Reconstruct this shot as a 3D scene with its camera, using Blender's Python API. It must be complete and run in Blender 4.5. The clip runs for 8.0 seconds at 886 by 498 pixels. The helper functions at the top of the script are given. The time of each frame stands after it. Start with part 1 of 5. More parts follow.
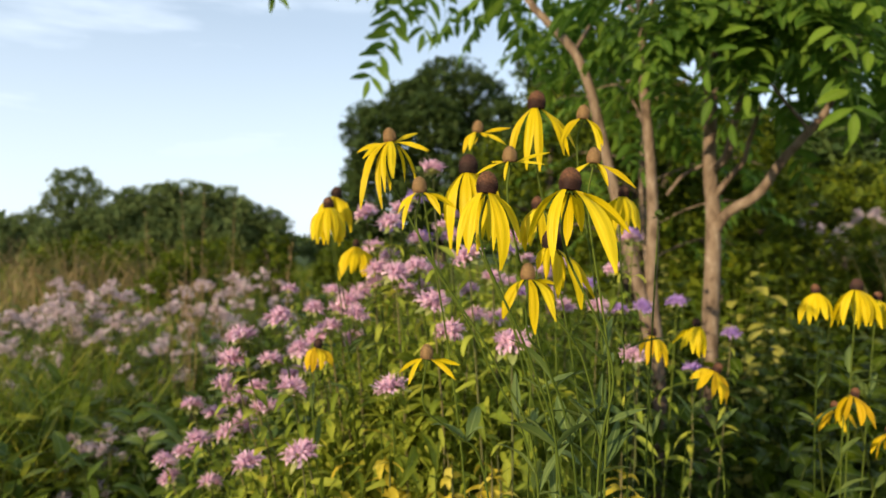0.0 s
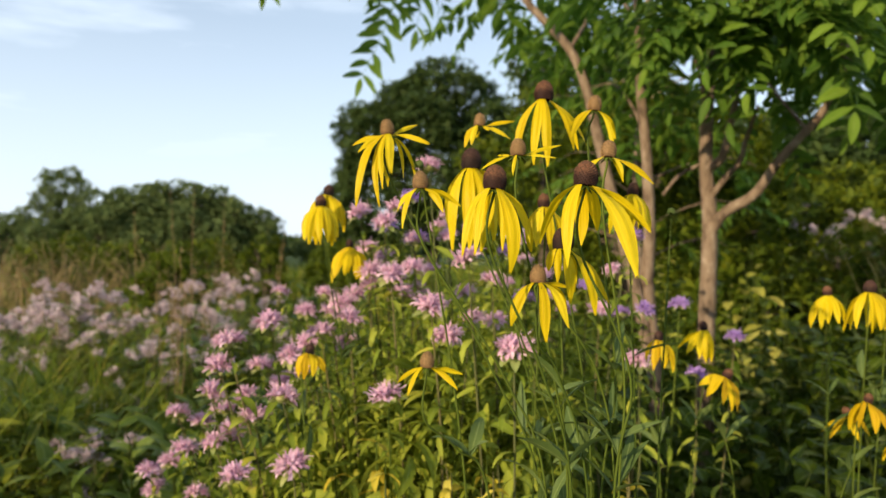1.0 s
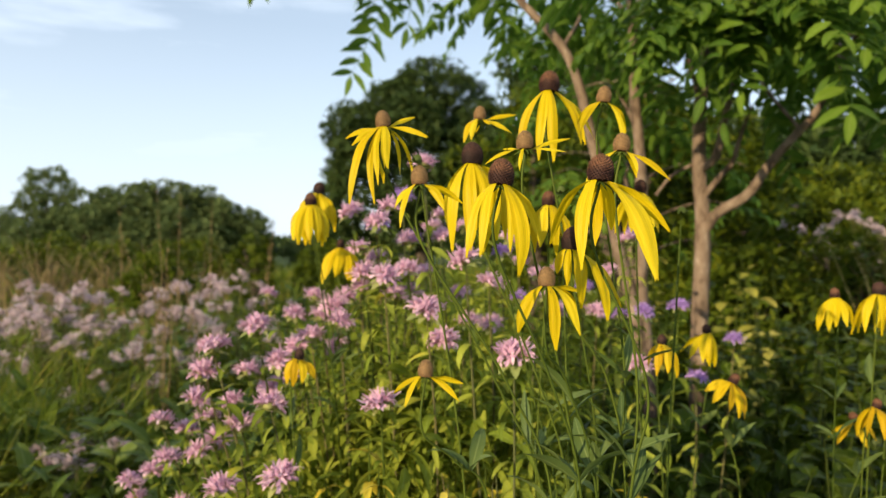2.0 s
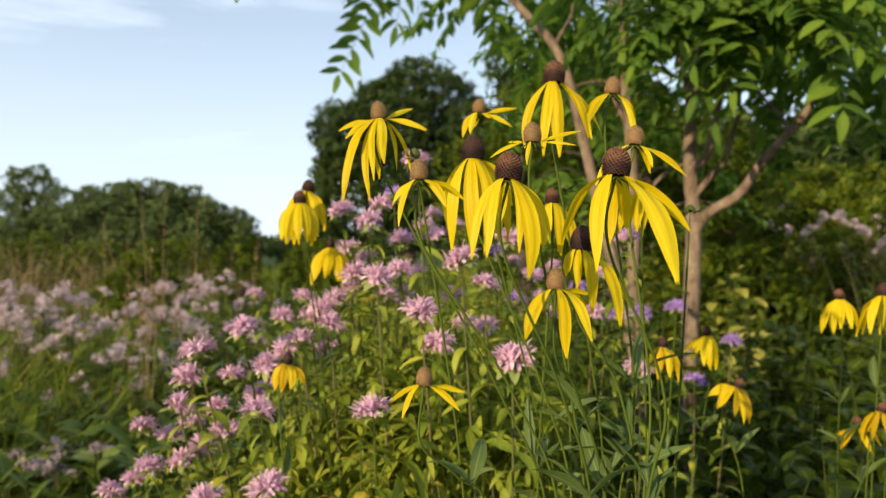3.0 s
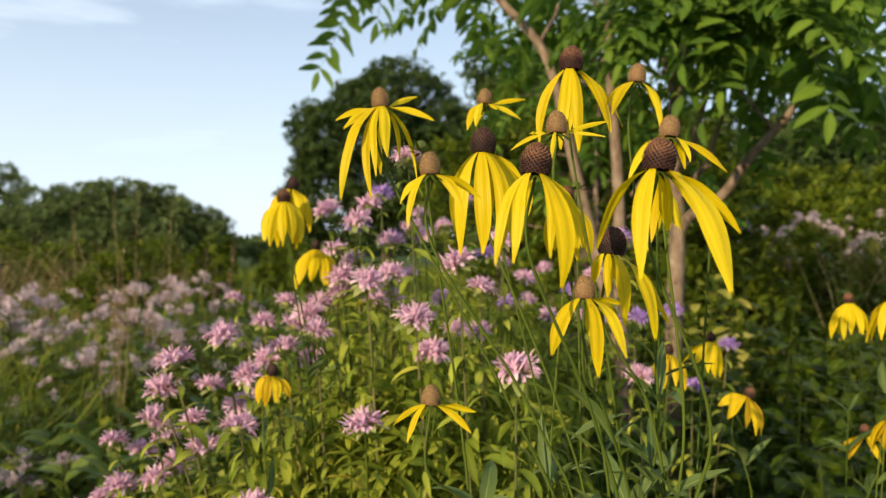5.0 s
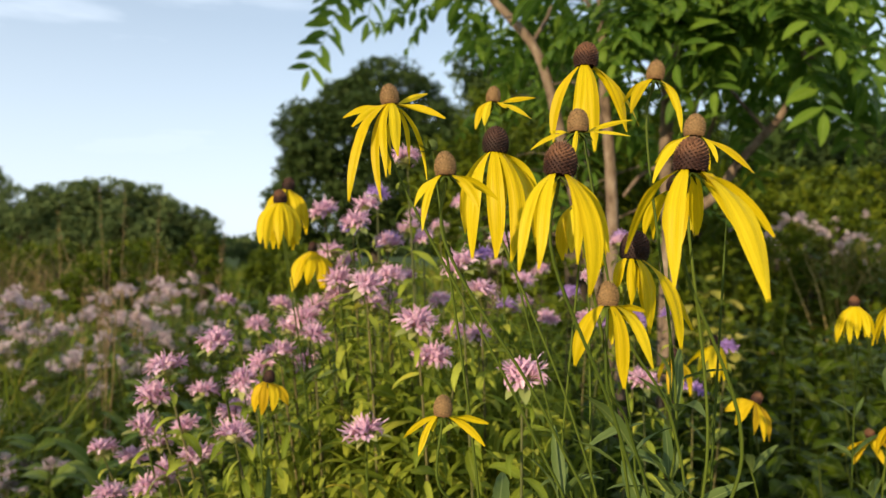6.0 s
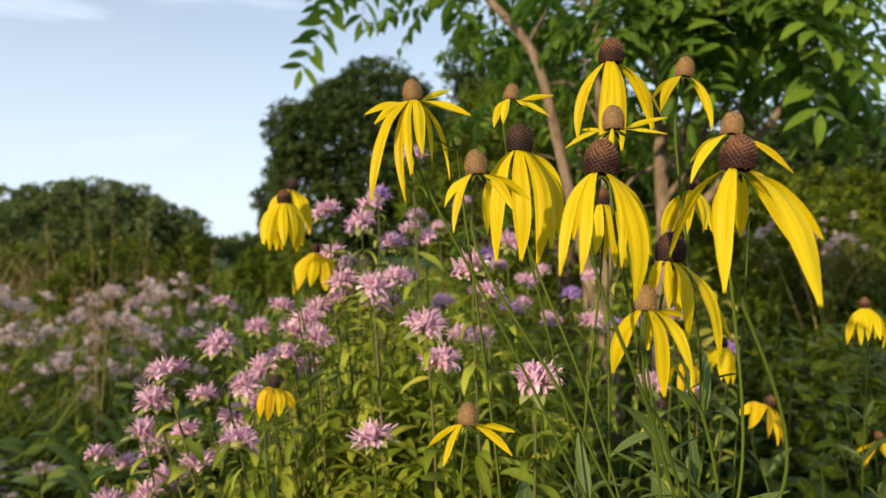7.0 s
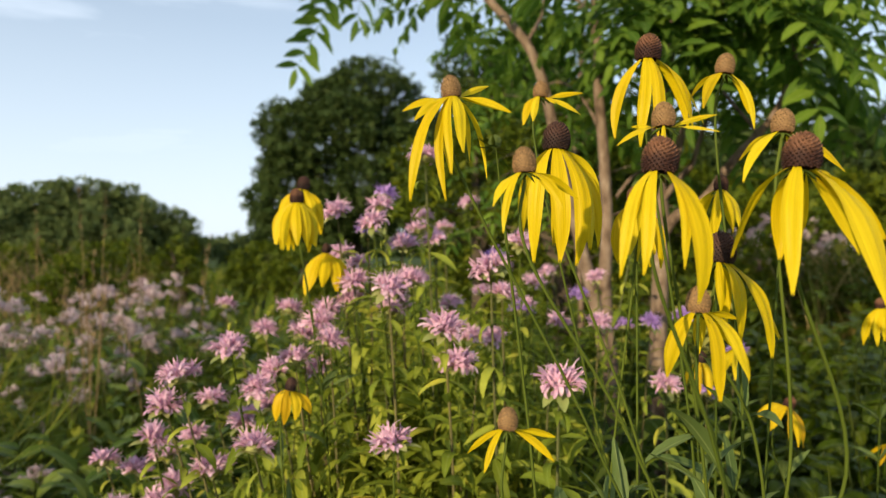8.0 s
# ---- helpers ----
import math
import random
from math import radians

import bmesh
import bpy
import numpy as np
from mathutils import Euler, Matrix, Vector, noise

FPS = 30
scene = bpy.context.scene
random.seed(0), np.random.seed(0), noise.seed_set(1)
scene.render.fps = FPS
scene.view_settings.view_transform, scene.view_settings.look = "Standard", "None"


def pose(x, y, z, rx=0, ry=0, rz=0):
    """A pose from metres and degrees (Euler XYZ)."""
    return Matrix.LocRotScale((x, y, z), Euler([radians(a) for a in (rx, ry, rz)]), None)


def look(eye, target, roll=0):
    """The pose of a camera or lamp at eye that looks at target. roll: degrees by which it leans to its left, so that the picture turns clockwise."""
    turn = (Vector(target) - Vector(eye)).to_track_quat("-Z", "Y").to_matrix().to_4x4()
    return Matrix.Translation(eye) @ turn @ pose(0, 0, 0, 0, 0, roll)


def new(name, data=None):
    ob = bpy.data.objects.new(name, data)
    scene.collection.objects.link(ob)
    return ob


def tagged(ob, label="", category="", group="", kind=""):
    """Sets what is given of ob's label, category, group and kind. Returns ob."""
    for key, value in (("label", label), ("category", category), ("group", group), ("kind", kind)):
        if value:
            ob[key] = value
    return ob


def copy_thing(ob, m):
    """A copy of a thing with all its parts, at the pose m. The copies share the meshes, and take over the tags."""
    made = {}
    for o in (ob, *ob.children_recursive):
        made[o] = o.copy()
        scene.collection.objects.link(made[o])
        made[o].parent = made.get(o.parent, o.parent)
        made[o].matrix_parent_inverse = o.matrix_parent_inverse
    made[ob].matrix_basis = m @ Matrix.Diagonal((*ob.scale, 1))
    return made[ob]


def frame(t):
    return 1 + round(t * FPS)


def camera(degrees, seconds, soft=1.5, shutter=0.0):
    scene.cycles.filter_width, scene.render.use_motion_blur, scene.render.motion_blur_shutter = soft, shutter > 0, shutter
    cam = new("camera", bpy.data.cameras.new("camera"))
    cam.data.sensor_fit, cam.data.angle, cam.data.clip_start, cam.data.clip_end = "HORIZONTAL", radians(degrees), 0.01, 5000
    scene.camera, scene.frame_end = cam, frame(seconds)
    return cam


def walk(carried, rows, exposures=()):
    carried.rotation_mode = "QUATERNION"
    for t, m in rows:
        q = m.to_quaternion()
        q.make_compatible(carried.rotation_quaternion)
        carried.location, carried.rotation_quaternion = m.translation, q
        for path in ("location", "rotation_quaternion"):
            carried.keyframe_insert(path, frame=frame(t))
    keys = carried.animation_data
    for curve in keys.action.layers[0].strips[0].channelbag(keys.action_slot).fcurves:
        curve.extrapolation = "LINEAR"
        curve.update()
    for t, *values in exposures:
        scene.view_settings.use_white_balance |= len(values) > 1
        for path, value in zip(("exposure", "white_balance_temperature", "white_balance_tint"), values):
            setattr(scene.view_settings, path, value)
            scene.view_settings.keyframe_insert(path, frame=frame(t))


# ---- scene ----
cam = camera(68.4, 8.0, 1.35)
METRES, EYE, TILT, LEAN, TURN = 0.225, 1.2, 0.0, 0.0, 0.0
ROWS = [
    (0.0, 0.0, 0.0, 0.0, 0.0, 0.0, -0.0),
    (0.5, -0.0167, 0.0843, 0.0, -0.29, 0.02, -0.01),
    (1.0, -0.0339, 0.165, 0.0001, -0.73, 0.04, -0.02),
    (1.5, -0.0497, 0.2409, 0.0009, -1.18, 0.06, -0.03),
    (3.0, -0.0977, 0.4397, 0.0021, -2.77, 0.06, -0.08),
    (3.5, -0.1164, 0.4953, 0.0018, -3.32, 0.07, -0.08),
    (4.0, -0.1351, 0.5466, 0.0033, -3.82, 0.08, -0.09),
    (4.5, -0.153, 0.597, 0.0063, -4.28, 0.09, -0.09),
    (6.0, -0.2272, 0.728, 0.0205, -5.79, 0.14, -0.11),
    (6.5, -0.2637, 0.764, 0.023, -6.26, 0.17, -0.11),
    (7.0, -0.3075, 0.7977, 0.0243, -6.71, 0.18, -0.11),
    (7.5, -0.3591, 0.826, 0.0251, -7.14, 0.18, -0.1),
    (8.0, -0.4176, 0.855, 0.0252, -7.53, 0.19, -0.09),
]
walk(cam, [(t, pose(0, 0, EYE, TILT, LEAN, TURN) @ pose(METRES * x, METRES * y, METRES * z, 90 + pitch, roll, yaw)) for t, x, y, z, yaw, pitch, roll in ROWS],
     [(0.0, 0.44), (3.5, 0.42), (5.2, 0.39), (8.0, 0.33)])
# a close-focused lens: the distance is slightly soft
cam.data.dof.use_dof = True
cam.data.dof.focus_distance = 0.37
cam.data.dof.aperture_fstop = 10.8

# ---- light: low evening sun from behind the left shoulder, thin high cloud ----
SUN_AZ, SUN_EL = radians(224), radians(15)   # azimuth clockwise from +y
world = bpy.data.worlds.new("sky")
scene.world = world
world.use_nodes = True
wn, wl = world.node_tree.nodes, world.node_tree.links
wn.clear()


def node(tree, kind, **kw):
    n = tree.nodes.new(kind)
    for k, v in kw.items():
        if k in n.inputs:
            n.inputs[k].default_value = v
    return n


sky = wn.new("ShaderNodeTexSky")
sky.sky_type = "NISHITA"
sky.sun_disc = False
sky.sun_elevation = SUN_EL
sky.sun_rotation = SUN_AZ
sky.air_density, sky.dust_density, sky.ozone_density = 1.0, 0.8, 1.2
tc = wn.new("ShaderNodeTexCoord")
mp = wn.new("ShaderNodeMapping")
mp.inputs["Scale"].default_value = (1.2, 1.2, 7.0)
mp.inputs["Rotation"].default_value = (0.0, 0.05, 0.3)
cl = node(world.node_tree, "ShaderNodeTexNoise", Scale=2.2, Detail=6.0, Roughness=0.55)
ramp = wn.new("ShaderNodeValToRGB")
ramp.color_ramp.elements[0].position, ramp.color_ramp.elements[1].position = 0.34, 0.66
mixc = wn.new("ShaderNodeMix")
mixc.data_type = "RGBA"
mixc.inputs["B"].default_value = (5.45, 6.25, 7.25, 1)
sep = wn.new("ShaderNodeSeparateXYZ")
hz = wn.new("ShaderNodeMapRange")
hz.inputs["From Min"].default_value, hz.inputs["From Max"].default_value = 0.0, 0.32
hz.inputs["To Min"].default_value, hz.inputs["To Max"].default_value = 0.9, 0.42
mx = wn.new("ShaderNodeMath")
mx.operation = "MAXIMUM"
sc = wn.new("ShaderNodeMath")
sc.operation = "MULTIPLY"
sc.inputs[1].default_value = 0.74
bg = wn.new("ShaderNodeBackground")
bg.inputs["Strength"].default_value = 0.132
wo = wn.new("ShaderNodeOutputWorld")
wl.new(tc.outputs["Generated"], mp.inputs["Vector"])
wl.new(mp.outputs["Vector"], cl.inputs["Vector"])
wl.new(cl.outputs["Fac"], ramp.inputs["Fac"])
wl.new(tc.outputs["Generated"], sep.inputs["Vector"])
wl.new(sep.outputs["Z"], hz.inputs["Value"])
wl.new(ramp.outputs["Color"], sc.inputs[0])
wl.new(sc.outputs[0], mx.inputs[0])
wl.new(hz.outputs["Result"], mx.inputs[1])
wl.new(sky.outputs["Color"], mixc.inputs["A"])
wl.new(mx.outputs[0], mixc.inputs["Factor"])
wl.new(mixc.outputs["Result"], bg.inputs["Color"])
wl.new(bg.outputs[0], wo.inputs["Surface"])

sun_data = bpy.data.lights.new("sun", "SUN")
sun_data.energy, sun_data.angle, sun_data.color = 5.0, radians(0.6), (1.0, 0.80, 0.52)
sun = new("sun", sun_data)
sun_from = Vector((math.sin(SUN_AZ) * math.cos(SUN_EL), math.cos(SUN_AZ) * math.cos(SUN_EL), math.sin(SUN_EL)))
sun.matrix_world = look(sun_from * 50, (0, 0, 0))


# ---- materials ----
def mat(name):
    m = bpy.data.materials.new(name)
    m.use_nodes = True
    t = m.node_tree
    b = t.nodes["Principled BSDF"]
    return m, t, b


def ramp_node(t, stops):
    r = t.nodes.new("ShaderNodeValToRGB")
    e = r.color_ramp.elements
    while len(e) < len(stops):
        e.new(0.5)
    for el, (p, c) in zip(e, stops):
        el.position, el.color = p, (*c, 1)
    return r


def leafy(name, stops, rough=0.5, through_light=0.3, rib=0.0, noise_scale=30.0, spec=0.35, per="island", bump=0.25, along=False):
    """A leaf or petal: colour varies from leaf to leaf and in blotches, a rib along the middle, light shines through."""
    m, t, b = mat(name)
    n, l = t.nodes, t.links
    src = n.new("ShaderNodeNewGeometry").outputs["Random Per Island"] if per == "island" else n.new("ShaderNodeObjectInfo").outputs["Random"]
    tcn = n.new("ShaderNodeTexCoord")
    nz = node(t, "ShaderNodeTexNoise", Scale=noise_scale, Detail=3.0)
    l.new(tcn.outputs["Object"], nz.inputs["Vector"])
    add = n.new("ShaderNodeMath")
    add.operation = "MULTIPLY_ADD"
    add.inputs[1].default_value = 0.35
    l.new(nz.outputs["Fac"], add.inputs[0])
    off = n.new("ShaderNodeMath")
    off.operation = "MULTIPLY_ADD"
    off.inputs[1].default_value, off.inputs[2].default_value = 0.8, -0.08
    l.new(src, off.inputs[0])
    l.new(off.outputs[0], add.inputs[2])
    rp = ramp_node(t, stops)
    l.new(add.outputs[0], rp.inputs["Fac"])
    col = rp.outputs["Color"]
    uv = n.new("ShaderNodeSeparateXYZ")
    l.new(tcn.outputs["UV"], uv.inputs[0])
    if rib:
        d = n.new("ShaderNodeMath")
        d.operation = "SUBTRACT"
        d.inputs[1].default_value = 0.5
        l.new(uv.outputs["X"], d.inputs[0])
        a = n.new("ShaderNodeMath")
        a.operation = "ABSOLUTE"
        l.new(d.outputs[0], a.inputs[0])
        r = n.new("ShaderNodeMapRange")
        r.inputs["From Min"].default_value, r.inputs["From Max"].default_value = 0.015, 0.07
        r.inputs["To Min"].default_value, r.inputs["To Max"].default_value = rib, 0.0
        l.new(a.outputs[0], r.inputs["Value"])
        mixn = n.new("ShaderNodeMix")
        mixn.data_type = "RGBA"
        mixn.inputs["B"].default_value = (0.34, 0.40, 0.14, 1)
        l.new(r.outputs["Result"], mixn.inputs["Factor"])
        l.new(col, mixn.inputs["A"])
        col = mixn.outputs["Result"]
    if along:
        # fine veins run the petal's length
        sp = n.new("ShaderNodeMapping")
        sp.inputs["Scale"].default_value = (16.0, 0.9, 1.0)
        vn = node(t, "ShaderNodeTexNoise", Scale=1.0, Detail=3.0)
        l.new(tcn.outputs["UV"], sp.inputs["Vector"])
        l.new(sp.outputs["Vector"], vn.inputs["Vector"])
        vr = n.new("ShaderNodeMapRange")
        vr.inputs["From Min"].default_value, vr.inputs["From Max"].default_value = 0.3, 0.7
        vr.inputs["To Min"].default_value, vr.inputs["To Max"].default_value = 0.78, 1.06
        l.new(vn.outputs["Fac"], vr.inputs["Value"])
        vm = n.new("ShaderNodeMix")
        vm.data_type, vm.blend_type = "RGBA", "MULTIPLY"
        vm.inputs["Factor"].default_value = 1.0
        l.new(col, vm.inputs["A"])
        l.new(vr.outputs["Result"], vm.inputs["B"])
        col = vm.outputs["Result"]
    # side veins as fine relief
    wv = n.new("ShaderNodeTexWave")
    wv.inputs["Scale"].default_value, wv.inputs["Distortion"].default_value = 2.6, 1.5
    wv.bands_direction = "X" if along else "DIAGONAL"
    l.new(tcn.outputs["UV"], wv.inputs["Vector"])
    bp = n.new("ShaderNodeBump")
    bp.inputs["Strength"].default_value, bp.inputs["Distance"].default_value = bump, 0.001
    l.new(wv.outputs["Fac"], bp.inputs["Height"])
    l.new(bp.outputs["Normal"], b.inputs["Normal"])
    l.new(col, b.inputs["Base Color"])
    b.inputs["Roughness"].default_value = rough
    b.inputs["Specular IOR Level"].default_value = spec * 0.42
    if through_light:
        tr = n.new("ShaderNodeBsdfTranslucent")
        l.new(col, tr.inputs["Color"])
        ms = n.new("ShaderNodeMixShader")
        ms.inputs[0].default_value = through_light
        l.new(b.outputs[0], ms.inputs[1])
        l.new(tr.outputs[0], ms.inputs[2])
        l.new(ms.outputs[0], n["Material Output"].inputs["Surface"])
    return m


def rough_stuff(name, stops, scale, rough=0.9, bump=0.5, dist=0.01, stretch=(1, 1, 1), detail=6.0):
    m, t, b = mat(name)
    n, l = t.nodes, t.links
    tcn = n.new("ShaderNodeTexCoord")
    mpn = n.new("ShaderNodeMapping")
    mpn.inputs["Scale"].default_value = stretch
    nz = node(t, "ShaderNodeTexNoise", Scale=scale, Detail=detail, Roughness=0.65)
    l.new(tcn.outputs["Object"], mpn.inputs["Vector"])
    l.new(mpn.outputs["Vector"], nz.inputs["Vector"])
    rp = ramp_node(t, stops)
    l.new(nz.outputs["Fac"], rp.inputs["Fac"])
    l.new(rp.outputs["Color"], b.inputs["Base Color"])
    bp = n.new("ShaderNodeBump")
    bp.inputs["Strength"].default_value, bp.inputs["Distance"].default_value = bump, dist
    l.new(nz.outputs["Fac"], bp.inputs["Height"])
    l.new(bp.outputs["Normal"], b.inputs["Normal"])
    b.inputs["Roughness"].default_value = rough
    b.inputs["Specular IOR Level"].default_value = 0.08
    return m


M_PETAL = leafy("yellow_petal", [(0.0, (0.634, 0.451, 0.004)), (0.5, (0.710, 0.534, 0.006)), (1.0, (0.768, 0.607, 0.020))], 0.45, 0.38, 0.0, 120.0, 0.3, "object", 0.12, True)
M_PETAL_OLD = leafy("aged_petal", [(0.0, (0.56, 0.33, 0.008)), (0.6, (0.70, 0.48, 0.008)), (1.0, (0.76, 0.56, 0.016))], 0.5, 0.35, 0.0, 120.0, 0.3, "object", 0.12, True)
M_STEM = leafy("green_stem", [(0, (0.038, 0.060, 0.008)), (1, (0.085, 0.112, 0.016))], 0.55, 0.0, 0.0, 60.0, 0.2, "object", 0.1)
M_STEM_DARK = leafy("dark_green_stem", [(0.0, (0.018, 0.030, 0.004)), (1.0, (0.042, 0.055, 0.008))], 0.6, 0.0, 0.0, 60.0, 0.2, "object", 0.1)
M_STEM_RED = leafy("brownish_stem", [(0.0, (0.07, 0.09, 0.03)), (1.0, (0.15, 0.12, 0.05))], 0.55, 0.0, 0.0, 60.0, 0.3, "object", 0.1)
M_CLEAF = leafy("coneflower_leaf", [(0, (0.058, 0.095, 0.022)), (1, (0.150, 0.200, 0.056))], 0.5, 0.25, 0.3, 60.0, 0.35, "object", 0.08)
M_BLEAF = leafy("bee_balm_leaf", [(0, (0.116, 0.164, 0.015)), (0.5, (0.244, 0.300, 0.029)), (0.85, (0.386, 0.420, 0.056)), (1, (0.590, 0.494, 0.048))], 0.55, 0.4, 0.25, 45.0, 0.25, "object")
M_YELLOWED = leafy("yellowed_leaf", [(0, (0.437, 0.328, 0.023)), (0.6, (0.546, 0.437, 0.047)), (1, (0.608, 0.523, 0.109))], 0.6, 0.35, 0.2, 30.0, 0.2, "object")
M_BFILL = leafy("bee_balm_foliage", [(0, (0.103, 0.138, 0.010)), (0.6, (0.224, 0.267, 0.025)), (0.88, (0.359, 0.377, 0.045)), (1, (0.563, 0.457, 0.035))], 0.55, 0.4, 0.25, 12.0, 0.25)
M_PINK = leafy("lavender_pink_floret", [(0.0, (0.59, 0.33, 0.48)), (0.5, (0.74, 0.47, 0.60)), (1.0, (0.85, 0.63, 0.72))], 0.55, 0.35, 0.0, 80.0, 0.2)
M_VIOLET = leafy("violet_floret", [(0.0, (0.33, 0.19, 0.50)), (1.0, (0.52, 0.34, 0.66))], 0.55, 0.3, 0.0, 80.0, 0.2)
M_BRACT = leafy("pale_bract", [(0.0, (0.22, 0.27, 0.08)), (0.6, (0.40, 0.41, 0.15)), (1.0, (0.56, 0.47, 0.32))], 0.6, 0.3, 0.2, 60.0, 0.25)
M_FIELD_PINK = leafy("faded_pink_flower", [(0.0, (0.470, 0.345, 0.385)), (0.5, (0.620, 0.490, 0.510)), (1.0, (0.740, 0.650, 0.630))], 0.7, 0.3, 0.0, 10.0, 0.15)
M_FIELD_LEAF = leafy("field_leaf", [(0.0, (0.067, 0.106, 0.009)), (0.7, (0.158, 0.202, 0.017)), (1.0, (0.302, 0.280, 0.028))], 0.55, 0.3, 0.2, 6.0, 0.25)
M_GRASS = leafy("meadow_grass", [(0.0, (0.067, 0.110, 0.009)), (0.7, (0.157, 0.200, 0.018)), (1.0, (0.358, 0.280, 0.045))], 0.5, 0.3, 0.0, 4.0, 0.3)
M_STRAW = leafy("olive_straw", [(0.0, (0.110, 0.095, 0.022)), (0.6, (0.240, 0.185, 0.055)), (1.0, (0.420, 0.320, 0.120))], 0.7, 0.25, 0.0, 5.0, 0.2)
M_DRY = leafy("dry_stalk", [(0.0, (0.168, 0.110, 0.053)), (1.0, (0.336, 0.242, 0.116))], 0.75, 0.1, 0.0, 10.0, 0.2)
M_WALNUT = leafy("walnut_leaflet", [(0, (0.046, 0.109, 0.014)), (0.6, (0.103, 0.191, 0.021)), (1, (0.224, 0.333, 0.035))], 0.5, 0.5, 0.3, 18.0, 0.25)
M_WOODS = leafy("woodland_leaf", [(0.0, (0.038, 0.061, 0.004)), (0.6, (0.080, 0.111, 0.007)), (1.0, (0.158, 0.172, 0.011))], 0.55, 0.3, 0.0, 0.8, 0.25)
M_OAK = leafy("oak_crown_leaf", [(0, (0.024, 0.045, 0.012)), (0.6, (0.046, 0.076, 0.018)), (1, (0.074, 0.098, 0.024))], 0.55, 0.25, 0.0, 0.5, 0.25)
M_SHRUB = leafy("shrub_leaf", [(0, (0.023, 0.045, 0.001)), (0.7, (0.054, 0.084, 0.004)), (0.92, (0.108, 0.126, 0.007)), (1, (0.329, 0.269, 0.021))], 0.45, 0.3, 0.3, 10.0, 0.3)
# leaves of the far hedge: distance haze painted in as a paler, bluer green
M_HAZY_HEDGE = leafy("hazy_hedge_leaf", [(0, (0.060, 0.092, 0.030)), (0.6, (0.110, 0.150, 0.048)), (1, (0.175, 0.210, 0.072))], 0.6, 0.3, 0.0, 0.6, 0.2)
M_WEED = leafy("weed_leaf", [(0, (0.042, 0.077, 0.007)), (0.6, (0.084, 0.130, 0.014)), (1, (0.151, 0.189, 0.035))], 0.45, 0.3, 0.35, 10.0, 0.4, "object")
M_PALE = leafy("pale_olive_leaf", [(0, (0.210, 0.224, 0.035)), (0.6, (0.420, 0.392, 0.077)), (1, (0.672, 0.588, 0.168))], 0.6, 0.35, 0.25, 30.0, 0.2, "object")
M_BARK = rough_stuff("young_bark", [(0.34, (0.075, 0.052, 0.036)), (0.47, (0.160, 0.114, 0.079)), (0.58, (0.205, 0.152, 0.108)), (0.72, (0.320, 0.255, 0.190))], 30.0, 0.85, 1.0, 0.006, (1, 1, 0.45))
M_BARK_OLD = rough_stuff("old_bark", [(0.3, (0.05, 0.04, 0.03)), (0.8, (0.14, 0.11, 0.08))], 8.0, 0.9, 0.8, 0.02, (1, 1, 0.2))
M_GROUND = rough_stuff("meadow_soil", [(0.3, (0.025, 0.04, 0.012)), (0.55, (0.05, 0.075, 0.02)), (0.8, (0.10, 0.10, 0.035))], 1.3, 0.95, 0.8, 0.05)


def cone_material(name, top, base, edge):
    """Disc florets, the open ones at the foot darker than the closed ones at the crown."""
    m, t, b = mat(name)
    n, l = t.nodes, t.links
    tcn = n.new("ShaderNodeTexCoord")
    s = n.new("ShaderNodeSeparateXYZ")
    l.new(tcn.outputs["Generated"], s.inputs[0])
    nz = node(t, "ShaderNodeTexNoise", Scale=9.0, Detail=2.0)
    l.new(tcn.outputs["Generated"], nz.inputs["Vector"])
    a = n.new("ShaderNodeMath")
    a.operation = "MULTIPLY_ADD"
    a.inputs[1].default_value = 0.35
    l.new(nz.outputs["Fac"], a.inputs[0])
    l.new(s.outputs["Z"], a.inputs[2])
    rp = ramp_node(t, [(max(0.0, edge - 0.12), base), (edge + 0.18, top)])
    l.new(a.outputs[0], rp.inputs["Fac"])
    isl = n.new("ShaderNodeNewGeometry")
    mr = n.new("ShaderNodeMapRange")
    mr.inputs["To Min"].default_value, mr.inputs["To Max"].default_value = 0.5, 1.75
    l.new(isl.outputs["Random Per Island"], mr.inputs["Value"])
    mu = n.new("ShaderNodeMix")
    mu.data_type, mu.blend_type = "RGBA", "MULTIPLY"
    mu.inputs["Factor"].default_value = 1.0
    l.new(rp.outputs["Color"], mu.inputs["A"])
    l.new(mr.outputs["Result"], mu.inputs["B"])
    l.new(mu.outputs["Result"], b.inputs["Base Color"])
    b.inputs["Roughness"].default_value = 0.75
    b.inputs["Specular IOR Level"].default_value = 0.25
    return m


M_CONE_YOUNG = cone_material("grey_brown_cone", (0.19, 0.115, 0.05), (0.13, 0.068, 0.03), 0.25)
M_CONE_MID = cone_material("brown_cone", (0.118, 0.055, 0.029), (0.028, 0.011, 0.008), 0.64)
M_CONE_DARK = cone_material("dark_brown_cone", (0.05, 0.024, 0.017), (0.02, 0.010, 0.008), 0.6)


# ---- building blocks: a shape is (verts, quads, uv) ----


def cat(shapes):
    v, q, u, k = [], [], [], 0
    for a, b, c in shapes:
        v.append(a), q.append(b + k), u.append(c)
        k += len(a)
    return np.concatenate(v), np.concatenate(q), np.concatenate(u)


def moved(s, m):
    m = np.array(m)
    return s[0] @ m[:3, :3].T + m[:3, 3], s[1], s[2]


def scatter(s, mats):
    """Many copies of one shape, joined; mats: (n, 4, 4)."""
    v, q, u = s
    n = len(mats)
    vv = np.einsum("nij,kj->nki", mats[:, :3, :3], v) + mats[:, None, :3, 3]
    qq = q[None] + (np.arange(n) * len(v))[:, None, None]
    return vv.reshape(-1, 3), qq.reshape(-1, 4), np.tile(u, (n, 1))


